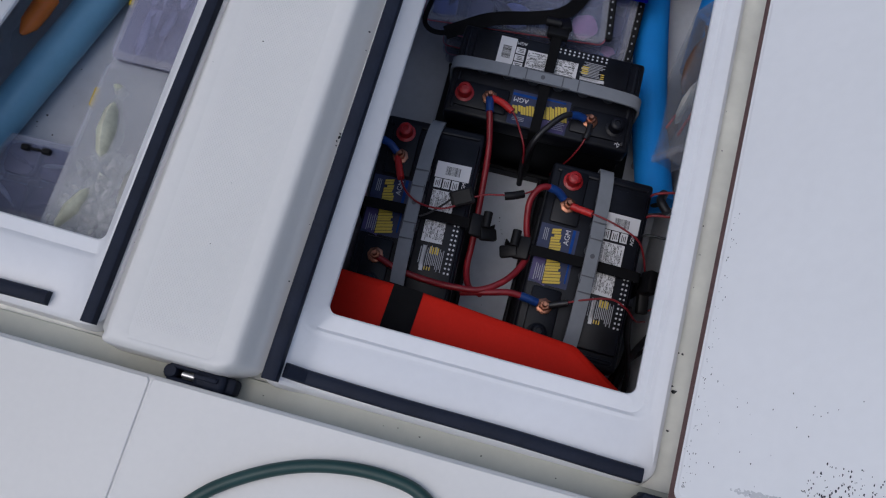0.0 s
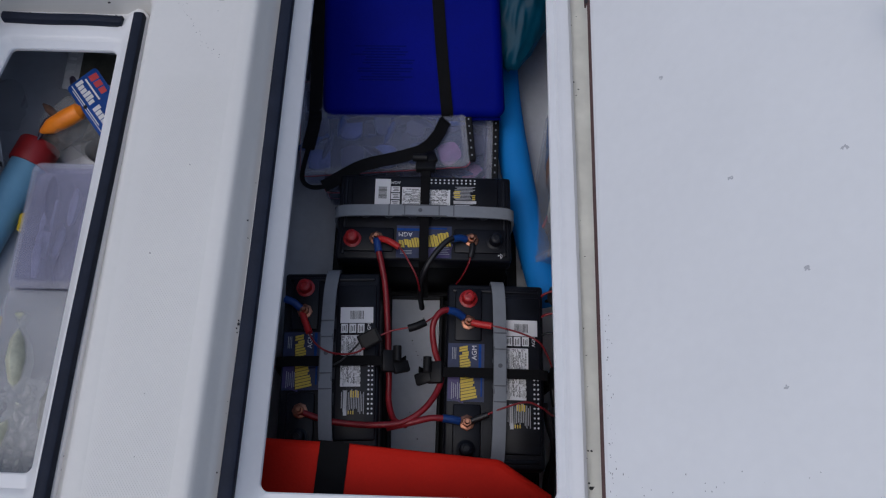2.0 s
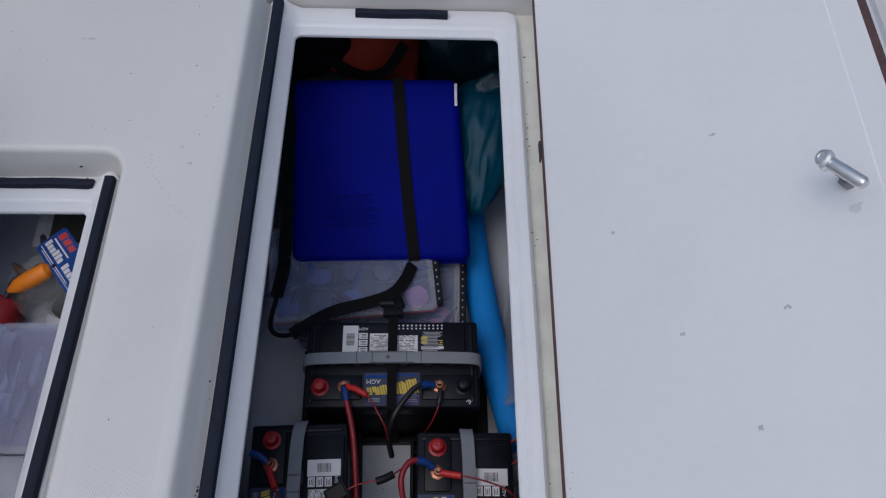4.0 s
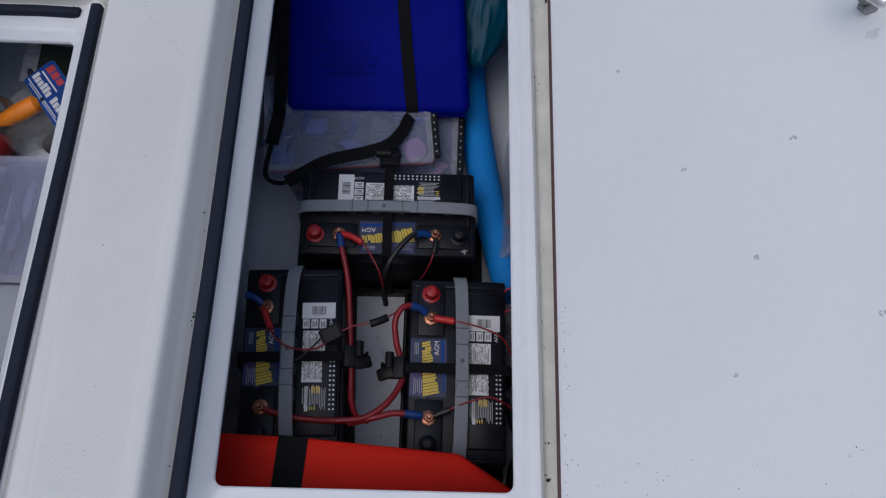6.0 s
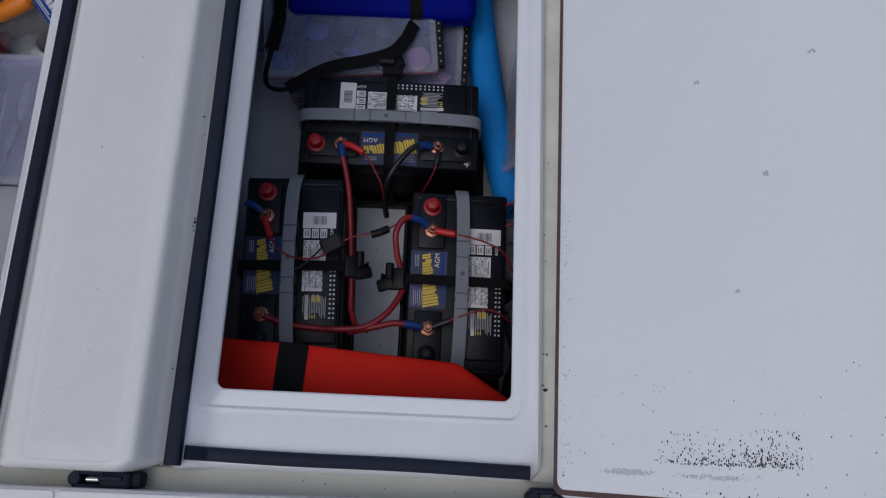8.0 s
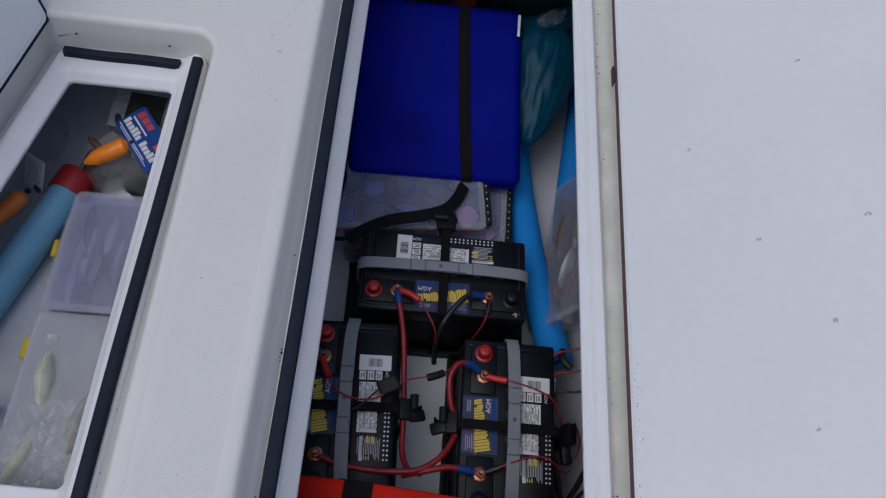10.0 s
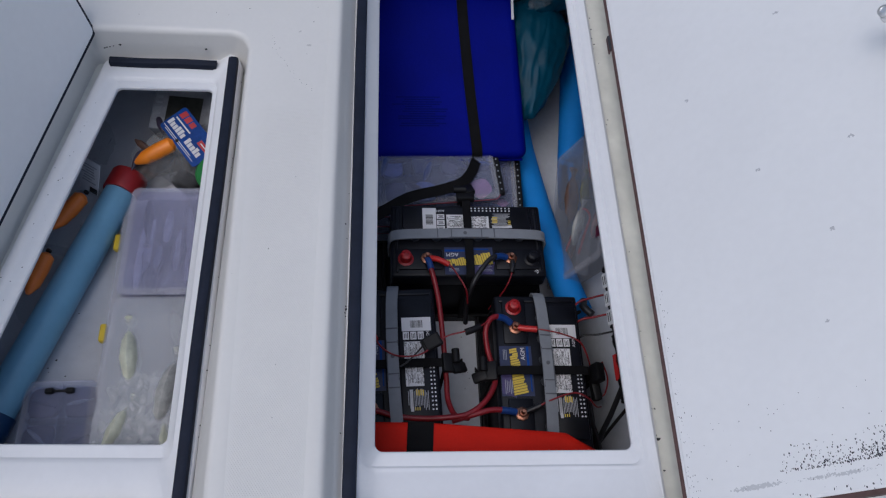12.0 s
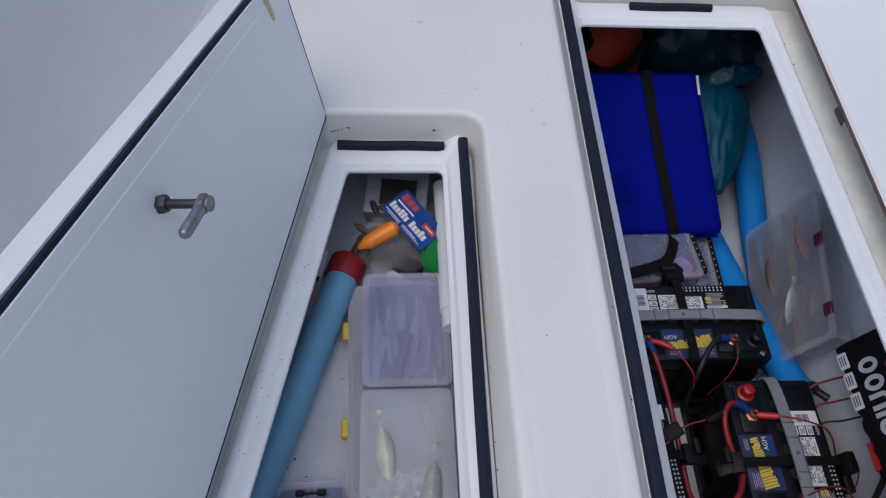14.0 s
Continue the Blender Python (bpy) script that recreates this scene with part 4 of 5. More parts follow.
part("connector", moved(rod([(0.180, 0.302, -0.255), (0.195, 0.307, -0.254), (0.210, 0.315, -0.256)], 0.0072), pose(0.112, 0.283, -0.262, 8, -6, 28).inverted()), black_plastic, fuse)
part("lead", moved(rod([(0.095, 0.276, -0.262), (0.082, 0.262, -0.266), (0.065, 0.245, -0.268), (0.050, 0.235, -0.27)], 0.0018), pose(0.112, 0.283, -0.262, 8, -6, 28).inverted()), black_wire, fuse)


# ---- charger on the locker's side ----
def flat_arc(cx, cy, rx, ry, wide, start, end, z, thick=0.0005, n=20):
    """A flat band along part of an oval."""
    bm = bmesh.new()
    rows = []
    for k in range(n + 1):
        a = radians(start + (end - start) * k / n)
        ca, sa = math.cos(a), math.sin(a)
        rows.append([bm.verts.new((cx + (rx - d) * ca, cy + (ry - d) * sa, z + h)) for d, h in ((0, 0), (0, thick), (wide, thick), (wide, 0))])
    for p, q in zip(rows, rows[1:]):
        for k in range(4):
            bm.faces.new((p[k], p[(k + 1) % 4], q[(k + 1) % 4], q[k]))
    return bm


def charger(m):
    c = thing("battery_charger", m, "black onboard battery charger with pale marks and red tab", "charger")
    side = [(-0.150 + 0.300 * k / 60, 0.0625 - 0.005 * (0.5 - 0.5 * math.cos(2 * math.pi * 7 * k / 60))) for k in range(61)]
    line = [(x * 0.985, y) for x, y in side[::-1]] + [(-0.1505, 0.045), (-0.1505, -0.045)] + [(x * 0.985, -y) for x, y in side] + [(0.1505, -0.045), (0.1505, 0.045)]
    part("case", plate(line, -0.025, 0.025, 0.006, 3), charger_black, c)
    part("face", plate(outline([(-0.120, -0.036), (0.130, -0.036), (0.130, 0.048), (-0.120, 0.048)], 0.012, 5), 0.0235, 0.0262, 0.001, 1), charger_black, c)
    for k in range(8):
        part("fin", block(0.012, 0.020, 0.052, 0.004, 2, (-0.13 + 0.036 * k, 0.060, -0.002)), charger_black, c)
    for k, kind in enumerate("rrabur"):
        x = -0.088 + (0, 0.036, 0.072, 0.097, 0.122, 0.158)[k]
        if kind == "r":
            mark = flat_arc(x, -0.008, 0.0155, 0.020, 0.0092, 0, 360, 0.0264)
        elif kind == "b":
            mark = bars([(x, -0.006, 0.0092, 0.044)], 0.0264)
        else:
            flip = 1 if kind == "a" else -1
            mark = joined(flat_arc(x, -0.008 + flip * 0.006, 0.0155, 0.014, 0.0092, 0, 180 * flip, 0.0264), bars([(x - 0.0109, -0.008 - flip * 0.007, 0.0092, 0.026), (x + 0.0109, -0.008 - flip * 0.007, 0.0092, 0.026)], 0.0264))
        part("pale_mark", mark, label_white, c, "rounded white block shape")
    for k in range(4):
        part("red_mark", flat_arc(-0.075 + 0.017 * k, 0.030, 0.0072, 0.0078, 0.0036, 0, 360, 0.0264), card_red, c)
    part("small_mark", joined(*[moved(flat_arc(0, 0, 0.011, 0.004, 0.0011, 0, 360, 0), pose(0.010, 0.031, 0.0264, 0, 0, 60 * k)) for k in range(3)]), label_grey, c, "small grey ringed mark")
    part("small_mark", bars([(0.098, 0.038 - 0.006 * k, 0.020, 0.004) for k in range(2)], 0.0264), label_white, c)
    part("small_mark", bars([(0.102, 0.022, 0.014, 0.0025)], 0.0264), card_red, c)
    part("red_tab", block(0.055, 0.016, 0.006, 0.002, 1, (0.075, -0.058, 0.022)), red_sleeve, c, "red plastic tab")
    for k in range(3):
        lamp = part("indicator_panel", block(0.034, 0.022, 0.004, 0.002, 1, (-0.115 + 0.042 * k, -0.053, 0.0245)), pvc_white, c, "small pale indicator panel")
        part("mark", bars([(-0.115 + 0.042 * k, -0.053 + 0.005 * j, 0.02, 0.002) for j in (-1, 0, 1)], 0.0267), label_ink, lamp)
    return c


charger(pose(0.527, 0.303, -0.212, 0, -62, 0) @ pose(0, 0, 0, 0, 0, -90))
for k, (y0, y1) in enumerate(((0.40, 0.385), (0.355, 0.345), (0.315, 0.31))):
    cable("charger_lead", [(0.495, y0, -0.275), (0.462, y0 - 0.004, -0.285), (0.425, y1, -0.300), (0.432, y1 - 0.02, -0.36), (0.44, y1 - 0.05, -0.45)], 0.0022, red_wire if k < 2 else black_wire, "thin charger lead running down beside a battery")
cable("charger_lead", [(0.50, 0.155, -0.28), (0.47, 0.12, -0.36), (0.452, 0.09, -0.44), (0.450, 0.05, -0.49), (0.452, 0.01, -0.503)], 0.0035, black_wire, "black charger mains lead running to the floor")

cable("charger_lead", [(0.488, 0.190, -0.262), (0.474, 0.150, -0.315), (0.462, 0.120, -0.36), (0.458, 0.080, -0.42), (0.458, 0.02, -0.46), (0.452, -0.05, -0.49)], 0.0055, black_wire, "thick black charger lead hanging to the locker floor")
cable("charger_lead", [(0.430, 0.185, -0.31), (0.440, 0.148, -0.34), (0.458, 0.110, -0.37), (0.470, 0.075, -0.41), (0.472, 0.035, -0.44), (0.464, -0.01, -0.47), (0.455, -0.06, -0.495)], 0.0050, black_wire, "thick black lead crossing down to the locker floor")
cable("charger_lead", [(0.436, 0.175, -0.32), (0.452, 0.118, -0.375), (0.450, 0.06, -0.43), (0.445, -0.02, -0.48)], 0.0042, black_wire, "black lead hanging behind the battery")
cable("thin_wire", [(0.464, 0.255, -0.295), (0.476, 0.225, -0.31), (0.473, 0.200, -0.33), (0.460, 0.190, -0.335)], 0.0017, red_wire, "thin red wire looping out of a fuse")
tagged(part("fuse_holder", block(0.018, 0.044, 0.022, 0.004, 2, (0.452, 0.205, -0.325), (10, 0, 8)), black_plastic), "black fuse holder hanging beside the battery", "fuse holder")
knot = thing("wire_bundle", pose(0.452, 0.385, -0.315), "black taped wire bundle between charger and noodle", "wire bundle")
part("tape", rod([(0.008, -0.020, 0.010), (-0.006, 0.0, 0.004), (0.0, 0.022, -0.014), (0.004, 0.030, -0.05)], 0.008, 12), black_wire, knot)


# ---- soft things in the long locker ----
# orange-red bag under the near edge, with a black band
bag = thing("dry_bag", pose(0.16, -0.02, FLOOR), "orange-red coated cloth bag with black band at the locker's end", "bag")
BAG = [(-0.255, -0.26), (0.30, -0.26), (0.30, -0.015), (0.255, 0.035), (0.175, 0.088), (-0.06, 0.104), (-0.255, 0.112)]
bm = plate(outline(BAG, 0.02, 4), 0.0, 0.372, 0.012, 3)
part("body", bm, orange_red, bag)
part("band", joined(block(0.045, 0.002, 0.36, 0, 1, (-0.090, 0.1075, 0.18), (0, 0, -3)), block(0.045, 0.36, 0.002, 0, 1, (-0.090, -0.075, 0.3735), (0, 0, -3))), webbing, bag, "black webbing band")

# blue throwable cushion with black straps, leaning up towards the bow
P0, P1, P2, P3 = Vector((-0.030, 0.785, -0.318)), Vector((0.345, 0.796, -0.318)), Vector((0.314, 1.150, -0.172)), Vector((-0.022, 1.135, -0.172))
ux = (P1 - P0).normalized()
uy = ((P3 - P0) - ux * (P3 - P0).dot(ux)).normalized()
uz = ux.cross(uy)
mc = Matrix.Translation((P0 + P1 + P2 + P3) / 4) @ Matrix((ux, uy, uz)).transposed().to_4x4()
cushion = thing("boat_cushion", mc, "royal blue vinyl throwable cushion with black carrying straps", "cushion")
body = joined(plate(outline([(-0.180, -0.206), (0.204, -0.206), (0.182, 0.200), (-0.180, 0.200)], 0.022, 5), -0.062, 0.002, 0.020, 6))
bmesh.ops.subdivide_edges(body, edges=body.edges[:], cuts=1)
for v in body.verts:
    if v.co.y < -0.18:
        v.co.y += 0.006 * min(1.0, max(0.0, -v.co.z / 0.062))
    v.co.z += 0.003 * noise.noise(v.co * 9)
part("cover", body, cushion_blue, cushion)
part("piping", rod([(0.194, -0.2045, -0.024), (0.10, -0.2055, -0.024), (-0.05, -0.2060, -0.025), (-0.172, -0.2045, -0.024)], 0.0035), cushion_blue, cushion)
loose = [mc.inverted() @ Vector(q) for q in ((0.232, 0.762, -0.317), (0.219, 0.728, -0.312), (0.194, 0.690, -0.300), (0.148, 0.669, -0.298), (0.071, 0.645, -0.298), (-0.003, 0.600, -0.305), (-0.045, 0.612, -0.305), (-0.040, 0.680, -0.300), (-0.032, 0.745, -0.300))]
top = [(0.051, 0.198, 0.0045), (0.056, 0.10, 0.0048), (0.066, -0.04, 0.0048), (0.076, -0.15, 0.0048), (0.080, -0.190, 0.0040), (0.081, -0.209, -0.010), loose[0]]
part("strap", joined(ribbon([*top, *loose[1:6]], 0.025, 0.0025, (0, 0, 1), 6),
                     ribbon([loose[4], loose[5], loose[6], loose[7], loose[8]], 0.009, 0.003, (0, 0, 1), 6), ribbon([loose[7], loose[8], (-0.195, -0.19, -0.01), (-0.190, -0.10, 0.0), (-0.187, 0.05, 0.0), (-0.184, 0.19, -0.012)], 0.026, 0.0025, (0, 0, 1), 6)),
     webbing, cushion, "black webbing strap looped loose in front")
part("tag", bars([(0.176, 0.160, 0.006, 0.05)], 0.004), label_white, cushion, "small white sewn tag")
random.seed(3)
faint = [(-0.052 + random.uniform(-0.012, 0.012), -0.060 - 0.0058 * k, 0.105 - 0.035 * (k % 3 == 1) + random.uniform(-0.012, 0.012), 0.0032) for k in range(13)]
part("faint_print", bars(faint, 0.0022, 0.0004), material("dark blue print", (0.001, 0.004, 0.135), 0.6, spec=0.05), cushion, "faded dark printed lines")


def tackle_tray(m, sx, sy, h, mat, label, group="", cells=(3, 2), seal_mat=None, ridges=False):
    """A shallow clear box: shell, lid, inner dividers and clips; origin at the middle of its base."""
    t = thing("tackle_box", m, label, "tackle box", group)
    w = 0.002
    part("tray", joined(plate(outline([(-sx / 2, -sy / 2), (sx / 2, -sy / 2), (sx / 2, sy / 2), (-sx / 2, sy / 2)], 0.012, 4), 0.0, w),
                        *[block(sx - 0.02, w, h - 0.008, 0, 1, (0, s * (sy / 2 - w), h / 2 - 0.003)) for s in (-1, 1)], *[block(w, sy - 0.02, h - 0.008, 0, 1, (s * (sx / 2 - w), 0, h / 2 - 0.003)) for s in (-1, 1)] ), mat, t)
    for d in [block(w, sy - 0.012, h - 0.012, 0, 1, (-sx / 2 + sx * k / cells[0], 0, h / 2 - 0.003)) for k in range(1, cells[0])] + [block(sx - 0.012, w, h - 0.012, 0, 1, (0, -sy / 2 + sy * k / cells[1], h / 2 - 0.003)) for k in range(1, cells[1])]:
        part("divider", d, misty_edge, t)
    line = outline([(-sx / 2, -sy / 2), (sx / 2, -sy / 2), (sx / 2, sy / 2), (-sx / 2, sy / 2)], 0.014, 5)
    ins = outline([(-sx / 2 + 0.01, -sy / 2 + 0.01), (sx / 2 - 0.01, -sy / 2 + 0.01), (sx / 2 - 0.01, sy / 2 - 0.01), (-sx / 2 + 0.01, sy / 2 - 0.01)], 0.01, 5)
    lid = part("lid", joined(plate(line, h - 0.006, h - 0.002, 0.0015, 2), plate(ins, h - 0.0015, h + 0.0005, 0.001, 1)), mat, t)
    inner = [(x * (1 - 0.007 / sx), y * (1 - 0.007 / sy)) for x, y in line]
    part("lid_edge", ring_loops([(line, h - 0.004), (line, h - 0.0012), (inner, h - 0.0004), (ins, h + 0.0012), ([(x * 0.985, y * 0.985) for x, y in ins], h + 0.0012)]), misty_edge, lid)
    if ridges:
        part("lid_ridge", joined(*[block(sx * 0.62, 0.0016, 0.0012, 0, 1, (-sx * 0.12, sy / 2 - 0.016 - 0.008 * k, h + 0.0010)) for k in range(3)]), misty_edge, lid)
    if seal_mat:
        part("seal", ring_loops([(line, h - 0.010), ([(x * 1.006, y * 1.006) for x, y in line], h - 0.010), ([(x * 1.006, y * 1.006) for x, y in line], h - 0.0065), (line, h - 0.0065)]), seal_mat, t, "pink rubber lid seal")
    return t


def lure(parent, at, turn, length, mat, fat=0.16):
    """A small fish-shaped bait inside a box."""
    r = length * fat
    bm = lathe([(r * 0.15, -length / 2), (r * 0.7, -length * 0.36), (r, -length * 0.1), (r * 0.8, length * 0.15), (r * 0.3, length * 0.33), (r * 0.22, length * 0.36), (r * 0.6, length * 0.5)], 12)
    for v in bm.verts:
        v.co.x *= 0.55
    return part("lure", moved(bm, pose(*at, *turn)), mat, parent)


# stack of clear trays under the cushion
tz = FLOOR
for k, (x, y, rz, h) in enumerate(((0.155, 0.765, 0, 0.045), (0.150, 0.760, 1, 0.045), (0.165, 0.755, -1, 0.045), (0.105, 0.765, 6, 0.045))):
    tray = tackle_tray(pose(x, y, tz, 0, 0, rz), 0.345, 0.225, h, clear_tray, "flat clear tackle tray with pink lid seal, in a stack", "stack of tackle trays", (5, 3), seal_mat=pink_seal)
    random.seed(30 + k)
    if k >= 2:
        for j in range(10):
            lure(tray, (-0.15 + 0.033 * j, random.uniform(-0.10, 0.02), 0.030), (90, 0, random.uniform(0, 180)), random.uniform(0.05, 0.08), random.choice((dark_bait, label_navy, blue_sleeve, bait_blue)), 0.2)
        for j in range(15):
            col, row = j % 5, j // 5
            part("bait_bag", pillow(random.uniform(0.035, 0.055), random.uniform(0.04, 0.06), 0.012, 7, 7, 0.12, j + 3, (-0.136 + 0.068 * col, -0.072 + 0.072 * row, 0.026), (0, 0, random.uniform(-8, 8))), random.choice((bait_blue, label_navy, dark_bait)), tray)
        part("bait_bag", pillow(0.05, 0.05, 0.014, 3, 8, 0.2, 44, (0.135, -0.075, 0.030), (0, 0, 20)), bait_pink, tray, "small pink bait bag")
        grip = part("end_grip", block(0.015, 0.160, 0.012, 0.002, 1, (0.1785, -0.02, h - 0.010)), black_plastic, tray, "black ribbed end grip")
        part("grip_dot", joined(*[block(0.0028, 0.0034, 0.002, 0, 1, (0.1785, -0.088 + 0.017 * j, h - 0.0035)) for j in range(9)]), label_grey, grip)
    tz += h + 0.0008

# blue foam noodles
for pts, label in (([(0.452, 0.405, -0.385), (0.437, 0.47, -0.395), (0.410, 0.60, -0.412), (0.388, 0.75, -0.43), (0.372, 0.90, -0.448), (0.366, 1.05, -0.46), (0.37, 1.25, -0.472)], "bright blue foam noodle lying beside the batteries"),
                   ([(0.496, 0.74, -0.468), (0.503, 0.86, -0.455), (0.516, 1.0, -0.43), (0.528, 1.14, -0.41), (0.532, 1.30, -0.41)], "bright blue foam noodle lying along the locker wall")):
    bm = rod(pts, 0.034, 20)
    noodle = tagged(part("foam_noodle", bm, noodle_blue), label, "pool noodle", "blue foam noodles")
    a, b = Vector(pts[0]), Vector(pts[1])
    way = (a - b).normalized()
    # flat black disc paints the shade inside the hollow core
    part("core", lathe([(0.009, 0), (0.0088, 0.0006)], 14, (0, 0, 0)), black_plastic, noodle, "black disc for the shaded hollow core").matrix_basis = Matrix.Translation(a) @ way.to_track_quat("Z", "Y").to_matrix().to_4x4()

# clear lure box leaning on the locker wall
mb = Matrix.Translation((0.505, 0.650, -0.335)) @ Matrix(((0.30, 0.16, -0.94), (-0.10, 0.98, 0.14), (0.95, 0.05, 0.31))).to_4x4()
mb = Matrix.Translation(mb.translation) @ mb.to_quaternion().to_matrix().to_4x4()
leaning = tackle_tray(mb, 0.23, 0.37, 0.044, clear_lean, "clear lure box with maroon clips leaning on the wall", "", (2, 1))
for y in (-0.12, 0.05):
    part("clip", block(0.022, 0.030, 0.008, 0.002, 1, (0.104, y, 0.042)), maroon_clip, leaning, "maroon plastic clip")
for at, ln, mt in (((0.0, -0.05, 0.034), 0.11, lure_silver), ((0.015, 0.035, 0.032), 0.10, lure_olive), ((0.045, 0.09, 0.03), 0.13, bait_flesh), ((-0.05, 0.05, 0.03), 0.15, lure_brown), ((-0.05, -0.08, 0.02), 0.10, lure_brown), ((0.055, -0.06, 0.02), 0.09, bait_flesh)):
    lure(leaning, at, (90, 0, 170 + 200 * at[1]), ln, mt, 0.13)
part("red_line", rod([(0.00, -0.13, 0.03), (0.03, -0.09, 0.034), (0.04, -0.05, 0.03), (0.01, -0.02, 0.034), (-0.03, -0.06, 0.03), (-0.07, -0.12, 0.032)], 0.0026), red_sleeve, leaning, "loose red line")

# teal bag and darker bundles at the bow end
def crumpled(name, sx, sy, sz, at, turn, mat, label, category, seed, lumps=0.16, power=2.6):
    bm = pillow(sx, sy, sz, power, 26, lumps, seed, at, turn)
    return tagged(part(name, bm, mat), label, category)


bm = pillow(0.190, 0.33, 0.13, 2.3, 40, 0.07, 3)
for v in bm.verts:
    k = 0.45 + 0.75 * (v.co.y / 0.33 + 0.5)
    v.co.x *= k
    v.co.z *= k
    w = Vector((v.co.x * 75, v.co.y * 14, v.co.z * 75))
    v.co += Vector((noise.noise(w), 0.3 * noise.noise(w + Vector((5, 0, 0))), noise.noise(w + Vector((0, 9, 0))))) * 0.005
teal = tagged(part("plastic_bag", moved(bm, pose(0.392, 1.07, -0.300, 14, 6, -6)), teal_film), "teal plastic bag, knotted, with shiny creases", "bag")
bm = pillow(0.06, 0.16, 0.05, 2.2, 22, 0.25, 5)
for v in bm.verts:
    v.co += Vector((noise.noise(v.co * 60), noise.noise(v.co * 60 + Vector((5, 0, 0))), noise.noise(v.co * 60 + Vector((0, 9, 0))))) * 0.008
part("knot", moved(bm, pose(0.445, 1.20, -0.225, 0, -20, -70)), teal_film, teal)
bm = pillow(0.075, 0.035, 0.010, 2.5, 26, 0.3, 8)
for v in bm.verts:
    v.co.z += 0.014 * noise.noise(v.co * 55)
part("film", moved(bm, pose(0.405, 1.17, -0.198, 18, -8, 25)), clear_film, teal, "shiny clear film")
vest = crumpled("life_vest", 0.26, 0.22, 0.34, (0.10, 1.345, -0.32), (0, 0, 14), orange_cloth, "dull orange life vest with black straps at the bow end", "life vest", 11, 0.10, 4)
part("collar", pillow(0.15, 0.13, 0.16, 3, 20, 0.15, 31, (0.005, 1.27, -0.20), (0, 0, 25)), webbing, vest, "black cloth collar")
part("strap", ribbon([(0.02, 1.225, -0.17), (0.07, 1.208, -0.20), (0.12, 1.212, -0.23), (0.17, 1.205, -0.20), (0.21, 1.235, -0.15)], 0.025, 0.003, (0, -1, 0.6)), webbing, vest, "black webbing strap")
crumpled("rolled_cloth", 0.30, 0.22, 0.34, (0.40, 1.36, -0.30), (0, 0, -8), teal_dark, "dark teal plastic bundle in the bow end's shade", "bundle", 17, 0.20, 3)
crumpled("folded_cloth", 0.22, 0.20, 0.30, (0.01, 1.18, -0.38), (0, 0, 30), dark_cloth, "dark cloth bundle beneath the cushion", "bundle", 21, 0.12, 3)


# ---- small locker ----
tube_way = Vector((0.287, 0.958, 0)).normalized()
tube_len = 0.571
m_tube = Matrix.Translation((-0.652, 0.045, SHELF + 0.0355)) @ tube_way.to_track_quat("Z", "Y").to_matrix().to_4x4()
tube = thing("rod_tube", m_tube, "sky blue tube with dark red capped end and navy foot", "tube")
part("tube", lathe([(0.0303, 0.06), (0.0308, 0.062), (0.0308, tube_len - 0.045), (0.0303, tube_len - 0.043)], 40), tube_blue, tube)
part("red_cap", lathe([(0.0348, tube_len - 0.046), (0.0355, tube_len - 0.044), (0.0355, tube_len - 0.004), (0.033, tube_len), (0.010, tube_len + 0.001)], 28), tube_red, tube, "dark red end cap")
part("navy_foot", lathe([(0.031, -0.03), (0.0347, -0.028), (0.0347, 0.064), (0.034, 0.066)], 28), tube_navy, tube, "navy blue taped foot")

low = tackle_tray(pose(-0.405, 0.335, SHELF, 0, 0, 1.5), 0.155, 0.40, 0.040, clear_lid, "flat clear tackle box with yellow clips, lying lowest", "boxes in the small locker", (2, 3))
for y in (0.107, -0.078):
    part("clip", block(0.012, 0.034, 0.014, 0.0025, 1, (-0.0815, y, 0.032)), yellow_clip, low, "yellow plastic clip")
far_box = tackle_tray(pose(-0.382, 0.415, SHELF + 0.0412, 0, 0, 1), 0.150, 0.222, 0.055, clear_violet, "violet-tinted clear tackle box holding soft baits", "boxes in the small locker", (3, 1))
near_box = tackle_tray(pose(-0.380, 0.155, SHELF + 0.046, -1.5, 0, 1), 0.150, 0.292, 0.048, clear_lid, "misty clear tackle box with pale lures", "boxes in the small locker", (3, 1), ridges=True)
foot_box = tackle_tray(pose(-0.532, 0.100, SHELF, 0, 0, 2), 0.120, 0.130, 0.040, clear_tray, "small clear compartment box with black clip", "boxes in the small locker", (2, 2))
under = tackle_tray(pose(-0.395, 0.06, SHELF, 0, 0, 0), 0.150, 0.14, 0.040, clear_lid, "flat clear tackle box under a pale one", "boxes in the small locker", (2, 2))
part("wire_clip", joined(block(0.014, 0.010, 0.008, 0.002, 1, (-0.017, 0.045, 0.045)), block(0.014, 0.010, 0.008, 0.002, 1, (0.017, 0.045, 0.045)), block(0.03, 0.004, 0.003, 0, 1, (0, 0.045, 0.044))), black_plastic, foot_box, "black wire clip")
